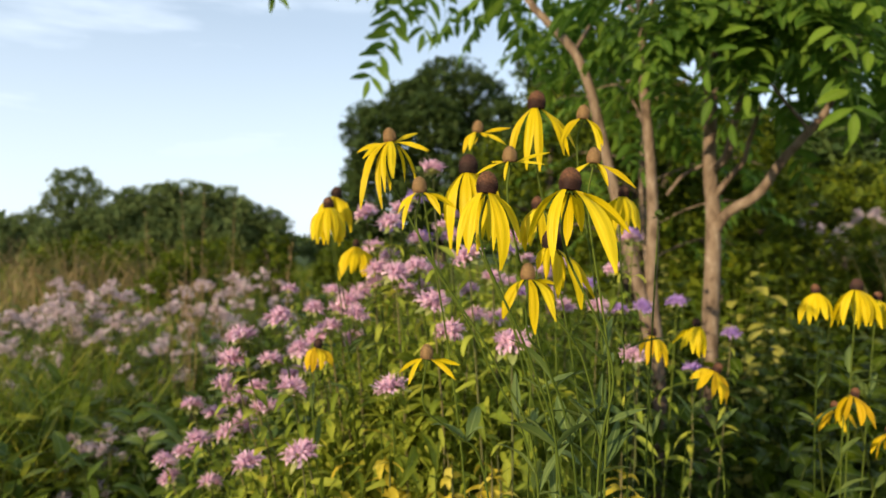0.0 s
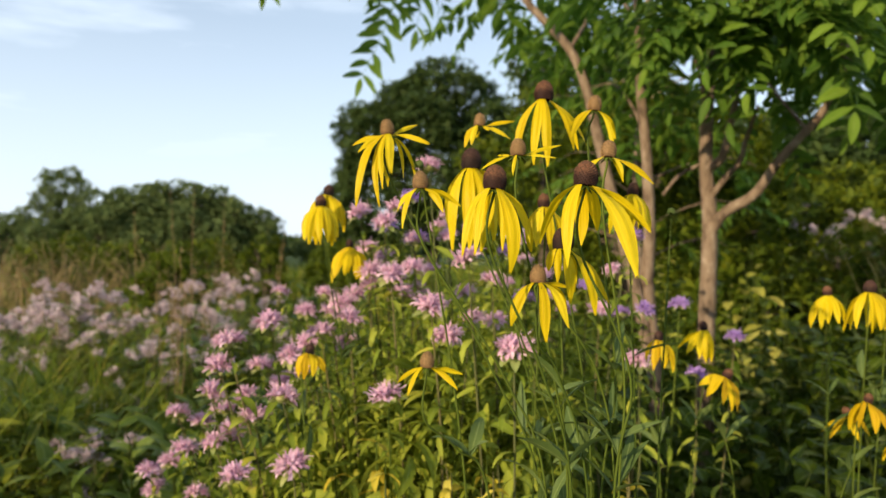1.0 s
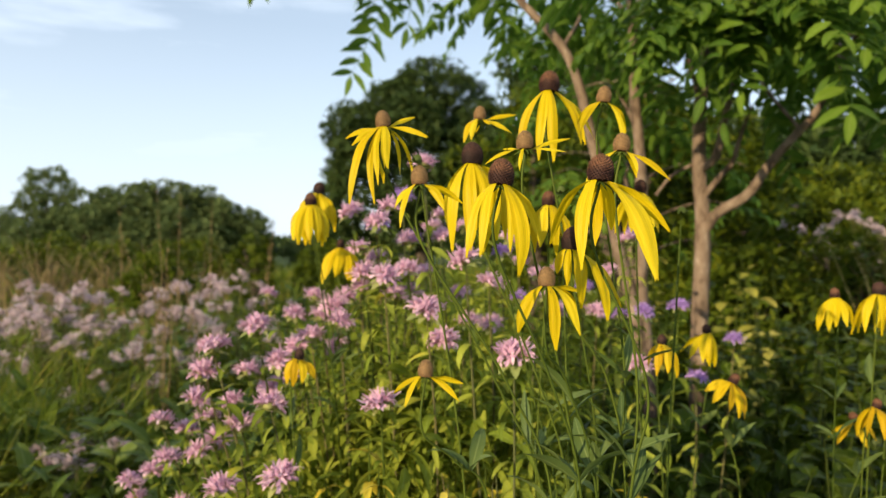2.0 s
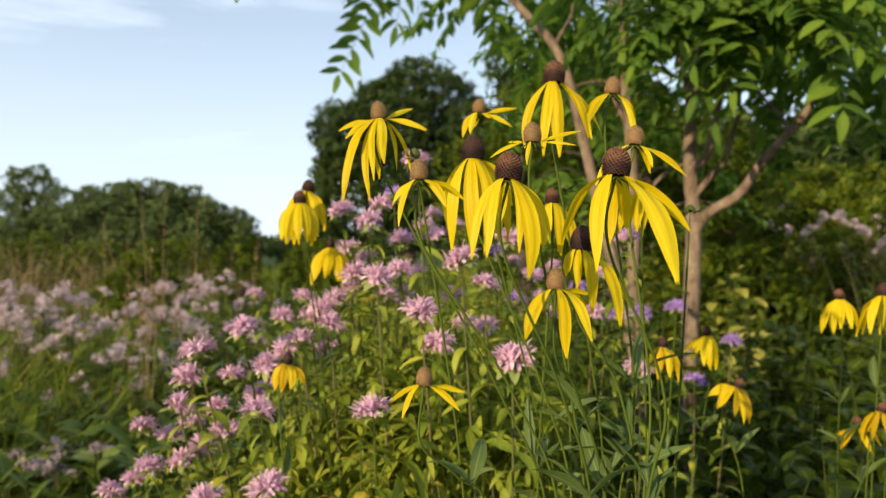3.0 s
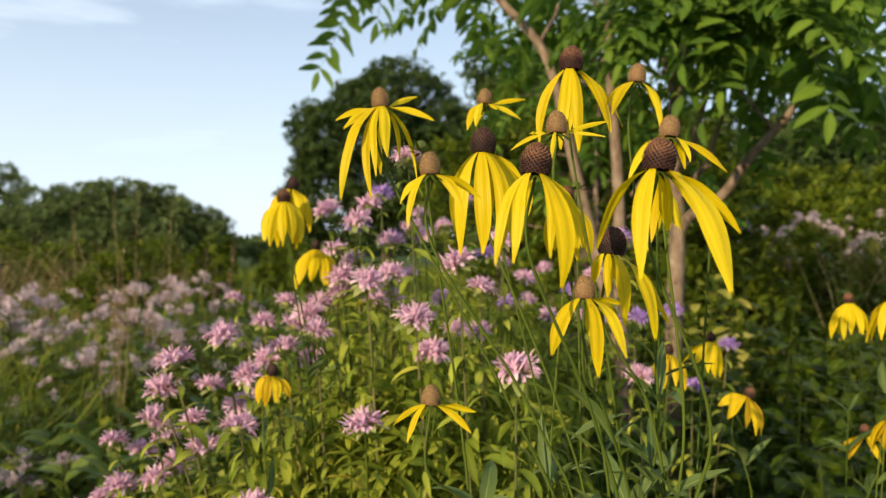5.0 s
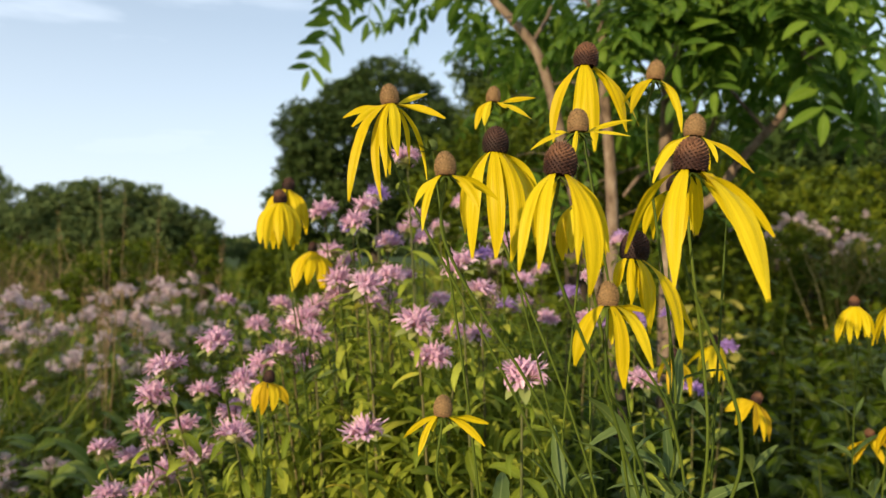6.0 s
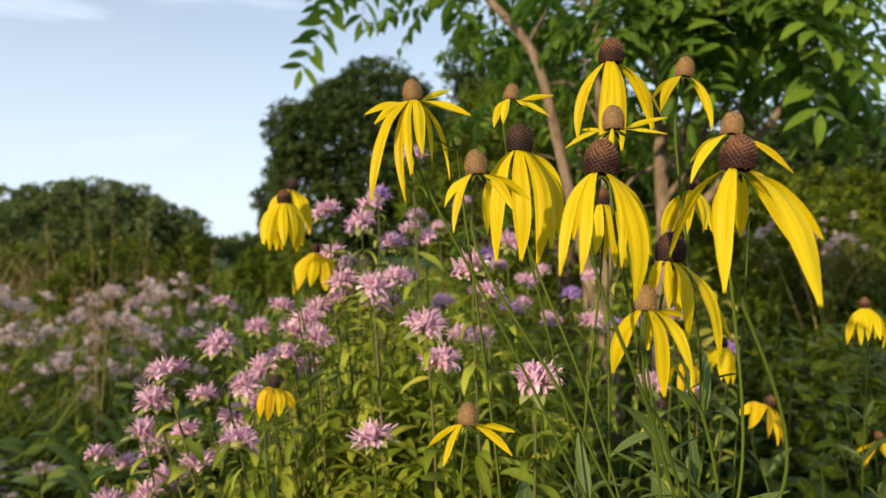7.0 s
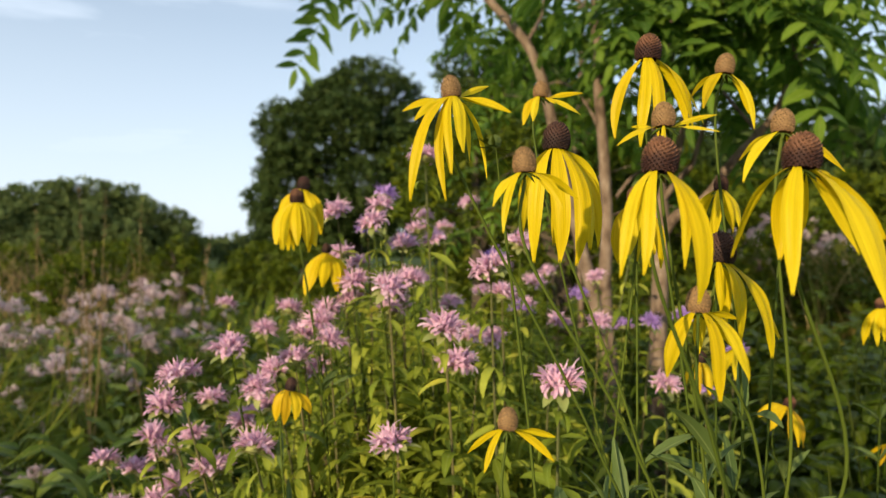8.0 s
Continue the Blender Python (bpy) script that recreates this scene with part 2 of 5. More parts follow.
def turns(yaw, pitch, roll, place, size):
    """Matrices: a shape along +y is rolled about y, pitched about x, turned about z, scaled and put at its place."""
    n = len(yaw)
    cy, sy, cp, sp, cr, sr = np.cos(yaw), np.sin(yaw), np.cos(pitch), np.sin(pitch), np.cos(roll), np.sin(roll)
    o, z = np.ones(n), np.zeros(n)
    def stack(*r):
        return np.stack(r, -1).reshape(n, 3, 3)
    m = stack(cy, -sy, z, sy, cy, z, z, z, o) @ stack(o, z, z, z, cp, -sp, z, sp, cp) @ stack(cr, z, sr, z, o, z, -sr, z, cr)
    out = np.zeros((n, 4, 4))
    out[:, :3, :3] = m * np.asarray(size).reshape(-1, 1, 1)
    out[:, :3, 3] = place
    out[:, 3, 3] = 1
    return out


def mesh(name, s, material, smooth=True):
    me = bpy.data.meshes.new(name)
    me.from_pydata(s[0], [], s[1])
    uv = me.uv_layers.new(name="uv")
    uv.data.foreach_set("uv", s[2][s[1].ravel()].ravel())
    if smooth:
        me.polygons.foreach_set("use_smooth", np.ones(len(s[1]), bool))
    me.materials.append(material)
    me.update()
    return me


def piece(name, me, parent=None, m=None, label=""):
    ob = new(name, me)
    if parent:
        ob.parent = parent
    if m is not None:
        ob.matrix_basis = m
    return tagged(ob, label)


def part(name, s, material, parent=None, label="", smooth=True):
    return piece(name, mesh(name, s, material, smooth), parent, None, label)


def thing(name, place, label, category, group="", kind="", rz=0.0):
    ob = new(name)
    ob.empty_display_size = 0.05
    ob.matrix_basis = pose(*place, 0, 0, rz)
    return tagged(ob, label, category, group, kind)


def blade(length, width, n=6, tip=0.08, peak=0.4, droop=0.6, fold=0.25, lift=0.0, wave=0.0, across=2, foot=0.12, teeth=0.0):
    """A leaf or petal along +y: width profile, fold along the rib, droop towards the tip."""
    t = np.linspace(0, 1, n + 1)
    prof = np.where(t < peak, foot + (1 - foot) * np.sin(0.5 * np.pi * t / peak), tip + (1 - tip) * np.clip(np.cos(0.5 * np.pi * np.maximum(t - peak, 0) / (1 - peak)), 0, 1) ** 0.8)
    if teeth:
        prof = prof * (1 + teeth * (np.arange(n + 1) % 2 - 0.5))
    ang = lift - droop * t ** 1.3
    step = length / n
    y = np.concatenate([[0], np.cumsum(np.cos(0.5 * (ang[1:] + ang[:-1])) * step)])
    z = np.concatenate([[0], np.cumsum(np.sin(0.5 * (ang[1:] + ang[:-1])) * step)])
    c = np.linspace(-1, 1, across + 1)
    x = 0.5 * width * prof[:, None] * c[None]
    h = fold * np.abs(x) + wave * width * np.sin(t * 9.0)[:, None] * c[None] * prof[:, None]
    nx, nz = -np.sin(ang), np.cos(ang)
    v = np.stack([x, y[:, None] + h * nx[:, None], z[:, None] + h * nz[:, None]], -1).reshape(-1, 3)
    i = np.arange(n)[:, None] * (across + 1) + np.arange(across)[None]
    q = np.stack([i, i + 1, i + across + 2, i + across + 1], -1).reshape(-1, 4)
    uv = np.stack([np.broadcast_to(0.5 + 0.5 * c, x.shape), np.broadcast_to(t[:, None], x.shape)], -1).reshape(-1, 2)
    return v, q, uv


def smooth_line(pts, n):
    """A Catmull-Rom line through the points."""
    p = np.array(pts, float)
    p = np.concatenate([[2 * p[0] - p[1]], p, [2 * p[-1] - p[-2]]])
    out = []
    k = len(p) - 3
    for s in np.linspace(0, k, n + 1):
        i = min(int(s), k - 1)
        t = s - i
        a, b, c, d = p[i:i + 4]
        out.append(0.5 * (2 * b + (c - a) * t + (2 * a - 5 * b + 4 * c - d) * t * t + (3 * b - a - 3 * c + d) * t ** 3))
    return np.array(out)


def tube(line, r0, r1, sides=6, knobs=0.0, power=1.0):
    """A tapered tube along a line, its end closed to a point."""
    p = np.array(line, float)
    n = len(p)
    t = np.gradient(p, axis=0)
    t /= np.linalg.norm(t, axis=1)[:, None] + 1e-12
    ref = np.array([1.0, 0.12, 0.05])
    a = np.cross(t, ref)
    a /= np.linalg.norm(a, axis=1)[:, None] + 1e-9
    b = np.cross(t, a)
    w = np.linspace(0, 1, n) ** power
    r = r0 + (r1 - r0) * w
    if knobs:
        r = r * (1 + knobs * np.sin(np.arange(n) * 1.9) * np.sin(np.arange(n) * 0.7 + 1))
    th = np.linspace(0, 2 * np.pi, sides + 1)
    v = p[:, None] + r[:, None, None] * (np.cos(th)[None, :, None] * a[:, None] + np.sin(th)[None, :, None] * b[:, None])
    v[-1] = p[-1] + (v[-1] - p[-1]) * 0.3
    uv = np.stack(np.broadcast_arrays((th / (2 * np.pi))[None], np.linspace(0, 1, n)[:, None]), -1).reshape(-1, 2)
    i = np.arange(n - 1)[:, None] * (sides + 1) + np.arange(sides)[None]
    q = np.stack([i, i + 1, i + sides + 2, i + sides + 1], -1).reshape(-1, 4)
    return v.reshape(-1, 3), q, uv


def dome(rx, rz, rings=8, sides=14, low=-0.75, power=1.0):
    """A rounded button, from a polar angle below its equator to its top."""
    ph = np.linspace(low * 0.5 * np.pi, 0.5 * np.pi, rings + 1)
    th = np.linspace(0, 2 * np.pi, sides + 1)
    x = rx * np.cos(ph)[:, None] * np.cos(th)[None]
    y = rx * np.cos(ph)[:, None] * np.sin(th)[None]
    z = np.broadcast_to(rz * np.sin(ph)[:, None], x.shape)
    i = np.arange(rings)[:, None] * (sides + 1) + np.arange(sides)[None]
    q = np.stack([i, i + 1, i + sides + 2, i + sides + 1], -1).reshape(-1, 4)
    uv = np.stack(np.broadcast_arrays((th / 6.3)[None], np.linspace(0, 1, rings + 1)[:, None]), -1).reshape(-1, 2)
    return np.stack([x, y, z], -1).reshape(-1, 3), q, uv


# ---- ground ----
def ground_height(x, y):
    return 0.04 * np.sin(x * 0.9 + 1) * np.cos(y * 0.7) + 0.10 * np.sin(x * 0.13) * np.sin(y * 0.11 + 0.5)


def build_ground():
    g = np.sinh(np.linspace(-6.2, 6.2, 121)) * 2.6
    xx, yy = np.meshgrid(g, g)
    zz = ground_height(xx, yy) * np.exp(-np.hypot(xx, yy) / 60)
    n = len(g)
    i = np.arange(n - 1)[:, None] * n + np.arange(n - 1)[None]
    q = np.stack([i, i + 1, i + n + 1, i + n], -1).reshape(-1, 4)
    v = np.stack([xx, yy, zz], -1).reshape(-1, 3)
    tagged(part("ground", (v, q, v[:, :2] * 0.1), M_GROUND), "uneven meadow soil under grass and weeds", "ground", "", "structure")


build_ground()


# ---- woods and hedges ----
SPRAY = cat([moved(blade(1.0, 0.42, 2, 0.1, 0.45, 0.5, 0.2, 0.2), pose(0, 0, 0, e, 0, a)) for a, e in ((0, 10), (70, -15), (140, 30), (215, 0), (290, 40))])


def crown_leaves(lobes, per_area, size, seed, inner=0.75):
    """Leaf sprays on the outsides of overlapping lobes (x, y, z, rx, ry, rz), none deep inside another lobe."""
    r = np.random.default_rng(seed)
    lobes = np.array(lobes, float)
    mats = []
    for k, (x, y, z, a, b, c) in enumerate(lobes):
        n = int(per_area * 4.2 * (a * b + b * c + a * c))
        d = r.normal(size=(n, 3))
        d /= np.linalg.norm(d, axis=1)[:, None]
        rad = 1 - 0.32 * r.random(n) ** 1.6 + 0.10 * r.normal(size=n)
        p = np.array([x, y, z]) + d * rad[:, None] * [a, b, c]
        keep = p[:, 2] > 0.05
        for j, L in enumerate(lobes):
            if j != k:
                keep &= (((p - L[:3]) / L[3:]) ** 2).sum(1) > inner ** 2
        p, d = p[keep], d[keep]
        m = len(p)
        yaw = np.arctan2(-d[:, 0], d[:, 1]) + r.normal(0, 0.7, m)
        pitch = np.arcsin(np.clip(d[:, 2], -1, 1)) * 0.5 + r.normal(-0.25, 0.5, m)
        mats.append(turns(yaw, pitch, r.normal(0, 0.6, m), p, size * (0.6 + 0.8 * r.random(m))))
    return scatter(SPRAY, np.concatenate(mats))


def far_tree(name, base, lobes, trunk, material, per_area, size, seed, label, category, group=""):
    """trunk: (radius, height). Lobes are relative to the base."""
    t = thing(name, base, label, category, group)
    r = np.random.default_rng(seed)
    top = np.array([0, 0, trunk[1]])
    line = smooth_line([(0, 0, -0.2), (0.05, 0, trunk[1] * 0.4), top], 8)
    part("trunk", tube(line, trunk[0], trunk[0] * 0.55, 8), M_BARK_OLD, t)
    for L in lobes[:: max(1, len(lobes) // 7)]:
        e = np.array(L[:3])
        s = top * (0.55 + 0.4 * r.random())
        part("limb", tube(smooth_line([s, (s + e) / 2 + r.normal(0, 0.1, 3) * trunk[1] * 0.3, e], 6), trunk[0] * 0.45, trunk[0] * 0.1, 6), M_BARK_OLD, t)
    part("crown", crown_leaves(lobes, per_area, size, seed), material, t)
    return t


def round_lobes(cx, cy, cz, rx, ry, rz, n, size, seed, flat=0.85):
    r = np.random.default_rng(seed)
    out = [(cx, cy, cz, rx * 0.72, ry * 0.72, rz * 0.72)]
    for i in range(n):
        d = r.normal(size=3)
        d /= np.linalg.norm(d)
        if d[2] < -0.75:
            d[2] *= -0.3
        s = size * (0.65 + 0.7 * r.random())
        out.append((cx + d[0] * rx * 0.78, cy + d[1] * ry * 0.78, cz + d[2] * rz * 0.8, s, s, s * flat))
    return out


# the big round tree beyond the field
far_tree("oak_tree", (-0.15, 30.0, 0), round_lobes(0.1, 0, 5.0, 4.45, 4.4, 4.75, 100, 1.0, 3) + round_lobes(-2.1, -0.5, 3.2, 2.7, 2.6, 2.6, 34, 0.75, 4), (0.35, 3.2), M_OAK, 24.0, 0.20, 5,
         "large round dark green tree at the edge of the meadow", "tree")
# hedge of field trees and bushes
HEDGE = [(-12.5, 26.3, 3.75, 1.1, 103), (-10.9, 26.2, 4, 1.1, 104), (-9.4, 26, 3.95, 1.1, 105), (-8.1, 25.8, 3.5, 0.95, 106), (-14.3, 26.2, 2.9, 1, 107), (-17.3, 26.5, 2.6, 1.2, 62), (-13.3, 26, 3.5, 1.35, 63), (-11.7, 26.2, 3.85, 1.4, 64), (-10.1, 26, 4, 1.35, 65), (-8.7, 25.8, 3.8, 1.2, 66), (-7.5, 25.6, 3.25, 1.1, 67), (-6.55, 25.4, 2.8, 0.75, 72), (-5.9, 33, 1.8, 1.2, 68), (-4.8, 38, 2.2, 1.6, 69), (-14.6, 25, 2.3, 1.2, 73), (-12.4, 24.6, 2.6, 1, 74), (-9.4, 24.6, 2.7, 1, 75), (-8, 24.4, 2.2, 0.9, 76), (-10.9, 24.5, 2.4, 0.9, 77)]
FIELD_BUSHES = [(-3.12, 12, 1.5, 0.4, 78), (-4.6, 13, 1.3, 0.8, 79), (-6.4, 14, 1.35, 0.9, 80), (-2, 14.5, 1.2, 0.9, 95), (-1.1, 12.5, 1.25, 0.7, 96), (-8.4, 15, 1.4, 1, 97), (-3.6, 9, 1.15, 0.5, 98), (-19.8, 27, 2.7, 1.7, 70), (-23, 27.5, 3, 2, 71)]
far_tree("field_tree", (-15.2, 26.5, 0), [(-1.0, 0, 2.55, 0.62, 0.6, 0.45), (-0.55, 0.2, 3.2, 0.6, 0.6, 0.42), (0.1, 0, 3.75, 0.75, 0.7, 0.55), (0.75, 0, 3.55, 0.6, 0.6, 0.5), (0.35, -0.2, 2.9, 0.7, 0.7, 0.55), (-0.2, 0, 2.1, 0.8, 0.8, 0.6), (0.9, 0, 2.4, 0.7, 0.7, 0.6), (-0.3, 0.1, 4.15, 0.35, 0.35, 0.25), (0.5, 0, 4.2, 0.4, 0.4, 0.3)], (0.12, 2.4), M_HAZY_HEDGE, 60.0, 0.13, 61,
         "tall scraggy green tree above a hedge", "tree", "hedge along the field")
for hx, hy, hh, hr, hs in HEDGE + FIELD_BUSHES:
    far_tree("field_tree" if hh > 4 else "hedge_bush", (hx, hy, 0), round_lobes(0, 0, hh * 0.52, hr, hr, hh * 0.48, 34, hr * 0.36, hs, 0.8), (0.12, hh * 0.5), M_HAZY_HEDGE if hy > 20 else M_WOODS, 30.0 if hy > 20 else 60.0, 0.14 if hy > 20 else 0.09, hs,
             "tall scraggy green tree above a hedge" if hh > 4 else "bushy dark green hedge shrub in the meadow", "tree" if hh > 4 else "bush", "hedge along the field")
# wood edge beyond the young trees
WOOD = [(3.6, 15, 6.8, 2.3, 81), (6.3, 14, 4.6, 2.2, 82), (9.2, 13.5, 4.4, 2.3, 83), (12.2, 13, 4.6, 2.4, 84), (2.7, 11, 4.2, 1.4, 85), (15.5, 12, 5.6, 2.6, 86), (4.8, 11.5, 3.6, 1.5, 99), (7.4, 11.4, 3.5, 1.5, 100)]
THICKET = [(4.6, 9.2, 2.5, 1.2, 87), (6.4, 9, 2.5, 1.2, 88), (8.2, 8.6, 2.6, 1.3, 89), (3, 8, 2.6, 1, 90), (1.55, 5.4, 2.75, 0.75, 91), (2.35, 5.8, 2.5, 0.8, 92), (1.1, 6.6, 2.9, 0.8, 93), (3.3, 7.6, 2.4, 0.9, 94), (5.6, 7.9, 2, 0.9, 101), (7, 7.7, 2, 1, 102), (2.5, 4.7, 1.25, 0.5, 108), (3.2, 5.1, 1.3, 0.55, 109), (4.1, 5.3, 1.25, 0.6, 110), (1.95, 4.4, 1.2, 0.45, 111), (3.7, 4.5, 1.1, 0.5, 112)]
for hx, hy, hh, hr, hs in WOOD + THICKET:
    far_tree("woodland_tree" if hh > 3 else "thicket_bush", (hx, hy, 0), round_lobes(0, 0, hh * 0.52, hr, hr, hh * 0.48, 22, hr * 0.34, hs, 0.8), (0.14, hh * 0.55), M_WOODS if hh < 3 else M_OAK, (75.0 if hy < 7.5 else 48.0) if hh < 3 else 26.0, (0.085 if hy < 7.5 else 0.11) if hh < 3 else 0.17, hs,
             "leafy green tree at the wood's edge" if hh > 3 else "leafy green thicket bush beyond the young trees", "tree" if hh > 3 else "bush", "wood edge")


def far_woods():
    r = np.random.default_rng(12)
    n = 2600
    a = r.uniform(-1.2, 1.2, n)
    d = r.uniform(120, 150, n)
    h = 2.2 + 1.6 * np.sin(a * 17) + 1.2 * np.sin(a * 41 + 1)
    p = np.stack([np.sin(a) * d, np.cos(a) * d, r.random(n) * np.maximum(h, 0.8) * 1.2], -1)
    s = scatter(SPRAY, turns(r.uniform(0, 6.3, n), r.normal(0, 0.6, n), r.normal(0, 0.6, n), p, 1.6 + 1.6 * r.random(n)))
    tagged(part("far_woods", s, M_OAK), "distant dark tree line on the horizon", "woods", "", "stuff")


far_woods()


# ---- young walnut trees ----
def compound_leaf(pairs, length, seed):
    """A pinnate leaf along +y: a thin rachis with paired, drooping leaflets and one at the end."""
    r = np.random.default_rng(seed)
    line = np.array([(0.01 * math.sin(t * 3 + seed), t * length, -0.28 * length * t ** 2.0) for t in np.linspace(0, 1, 9)])
    shapes = [tube(line, 0.0022, 0.0010, 4)]
    for k in range(pairs):
        t = 0.2 + 0.76 * k / (pairs - 1)
        p = np.array([np.interp(t, np.linspace(0, 1, 9), line[:, i]) for i in range(3)])
        size = length * (0.19 + 0.06 * math.sin(math.pi * (0.15 + 0.8 * k / pairs)))
        for side in (-1, 1):
            b = blade(size * r.uniform(0.85, 1.1), size * r.uniform(0.33, 0.39), 5, 0.04, 0.36, r.uniform(0.3, 0.9), 0.22, 0.1)
            pp = p + [0, side * 0.006 + r.normal(0, 0.004), 0]
            shapes.append(moved(b, pose(*pp, r.uniform(-35, -5), side * r.uniform(-25, 25), -side * r.uniform(52, 78))))
    b = blade(length * 0.2, length * 0.065, 5, 0.04, 0.36, 0.5, 0.22)
    shapes.append(moved(b, pose(*line[-1], -35, 0, r.uniform(-15, 15))))
    return cat(shapes)


LEAF_MESHES = [mesh("compound_leaf", compound_leaf(p, 0.36 + 0.03 * (i % 3), 20 + i), M_WALNUT) for i, p in enumerate((6, 7, 7, 8, 6, 8))]


def leafy_limb(tree, pts, r0, leaves, seed, first=0.25, size=1.0):
    """A limb through world points, with compound leaves set alternately along it."""
    r = np.random.default_rng(seed)
    o = np.array(tree.location)
    line = smooth_line(pts, 12) - o
    part("limb", tube(line, r0, 0.0025, 6, 0.05), M_BARK, tree)
    for k in range(leaves):
        if r.random() < 0.2:
            continue
        t = first + (1 - first) * (k + 0.5) / leaves
        i = t * (len(line) - 1)
        j = min(int(i), len(line) - 2)
        p = line[j] + (line[j + 1] - line[j]) * (i - j)
        d = line[j + 1] - line[j]
        yaw = math.degrees(math.atan2(-d[0], d[1])) + (k % 2 * 2 - 1) * r.uniform(25, 80)
        m = pose(*p, r.uniform(-44, 8), r.uniform(-25, 25), yaw) @ Matrix.Scale(size * r.uniform(0.8, 1.15), 4)
        piece("compound_leaf", LEAF_MESHES[int(r.integers(len(LEAF_MESHES)))], tree, m)


def stem_of(tree, name, pts, r0, r1, n=26):
    line = smooth_line(pts, n) - np.array(tree.location)
    part(name, tube(line, r0, r1, 12, 0.035), M_BARK, tree)


tree_a = thing("walnut_tree", (1.03, 2.53, 0), "young tree with a smooth grey-brown forked trunk and feathery leaves", "tree", "young trees")
stem_of(tree_a, "trunk", [(1.03, 2.53, -0.05), (1.031, 2.530, 0.500), (1.035, 2.530, 0.851), (1.048, 2.530, 1.180), (1.048, 2.530, 1.356), (1.035, 2.530, 1.509), (1.035, 2.520, 1.726), (1.045, 2.500, 1.917), (1.066, 2.480, 2.105), (1.118, 2.500, 2.416), (1.231, 2.600, 2.870)], 0.036, 0.015)
stem_of(tree_a, "bough", [(1.053, 2.520, 1.279), (1.088, 2.480, 1.342), (1.166, 2.420, 1.401), (1.230, 2.380, 1.512), (1.289, 2.320, 1.604), (1.336, 2.280, 1.676), (1.365, 2.200, 1.812), (1.413, 2.100, 1.966)], 0.0225, 0.009)
stem_of(tree_a, "bough", [(1.044, 2.520, 1.508), (1.068, 2.460, 1.548), (1.087, 2.440, 1.657), (1.095, 2.420, 1.727), (1.117, 2.360, 1.898), (1.168, 2.300, 2.119)], 0.017, 0.007)
stem_of(tree_a, "bough", [(1.046, 2.520, 1.400), (1.085, 2.470, 1.470), (1.118, 2.430, 1.525), (1.128, 2.400, 1.600), (1.150, 2.350, 1.720)], 0.014, 0.006)
stem_of(tree_a, "twig", [(0.858, 2.500, 1.408), (0.931, 2.520, 1.486), (1.022, 2.530, 1.531)], 0.006, 0.008, 8)
tree_b = thing("walnut_tree", (0.75, 2.30, 0), "young tree with two slender leaning grey-brown stems", "tree", "young trees")
stem_of(tree_b, "trunk", [(0.75, 2.3, -0.05), (0.766, 2.300, 0.564), (0.746, 2.290, 0.884), (0.727, 2.280, 1.083), (0.735, 2.280, 1.281), (0.723, 2.280, 1.538), (0.704, 2.280, 1.745), (0.702, 2.280, 1.894), (0.694, 2.300, 2.079), (0.684, 2.350, 2.404)], 0.0275, 0.011)
stem_of(tree_b, "trunk", [(0.746, 2.290, 0.805), (0.692, 2.280, 1.044), (0.640, 2.280, 1.242), (0.597, 2.280, 1.419), (0.549, 2.280, 1.617), (0.510, 2.280, 1.775), (0.461, 2.290, 1.893), (0.382, 2.310, 1.993), (0.306, 2.340, 2.095), (0.221, 2.400, 2.305), (0.161, 2.450, 2.561)], 0.0235, 0.010)

# limbs that carry the feathery leaves
leafy_limb(tree_b, [(0.241, 2.4, 2.263), (0.108, 2.7, 2.443), (-0.035, 2.9, 2.459), (-0.179, 3, 2.386)], 0.009, 7, 300, 0.25, 1.12)
leafy_limb(tree_b, [(0.221, 2.4, 2.305), (-0.01, 2.8, 2.61), (-0.166, 3, 2.659), (-0.253, 3.1, 2.546)], 0.008, 6, 301, 0.25, 1.12)
leafy_limb(tree_b, [(0.201, 2.42, 2.377), (-0.204, 2.8, 2.78), (-0.583, 3, 2.789), (-0.844, 3.1, 2.708)], 0.009, 7, 302, 0.25, 1.12)
leafy_limb(tree_b, [(0.316, 2.34, 2.084), (0.306, 2.8, 2.367), (0.332, 3.3, 2.49), (0.337, 3.5, 2.432)], 0.008, 9, 303, 0.25, 1)
leafy_limb(tree_b, [(0.288, 2.36, 2.133), (0.16, 2.8, 2.513), (0.086, 3.2, 2.645), (0.018, 3.4, 2.618)], 0.008, 7, 304, 0.25, 1)
leafy_limb(tree_b, [(0.461, 2.29, 1.893), (0.553, 2.4, 2.055), (0.577, 2.6, 2.216), (0.524, 2.8, 2.295)], 0.008, 9, 305, 0.25, 1)
leafy_limb(tree_b, [(0.702, 2.28, 1.894), (0.728, 2.5, 2.112), (0.693, 2.7, 2.232), (0.593, 2.9, 2.258)], 0.008, 9, 306, 0.25, 1)
leafy_limb(tree_b, [(0.697, 2.29, 1.996), (0.755, 2.2, 2.117), (0.794, 2.1, 2.112), (0.825, 2, 2.034)], 0.008, 9, 307, 0.25, 1)
leafy_limb(tree_b, [(0.701, 2.29, 1.956), (0.847, 2.6, 2.126), (0.845, 2.9, 2.258), (0.766, 3.2, 2.312)], 0.008, 9, 308, 0.25, 1)
leafy_limb(tree_b, [(0.693, 2.31, 2.143), (0.575, 2.1, 2.203), (0.488, 1.9, 2.173), (0.477, 1.8, 2.138)], 0.008, 8, 309, 0.25, 1)
leafy_limb(tree_b, [(0.684, 2.35, 2.384), (0.755, 2.2, 2.365), (0.866, 2.1, 2.294), (0.929, 2, 2.173)], 0.008, 8, 310, 0.25, 1)
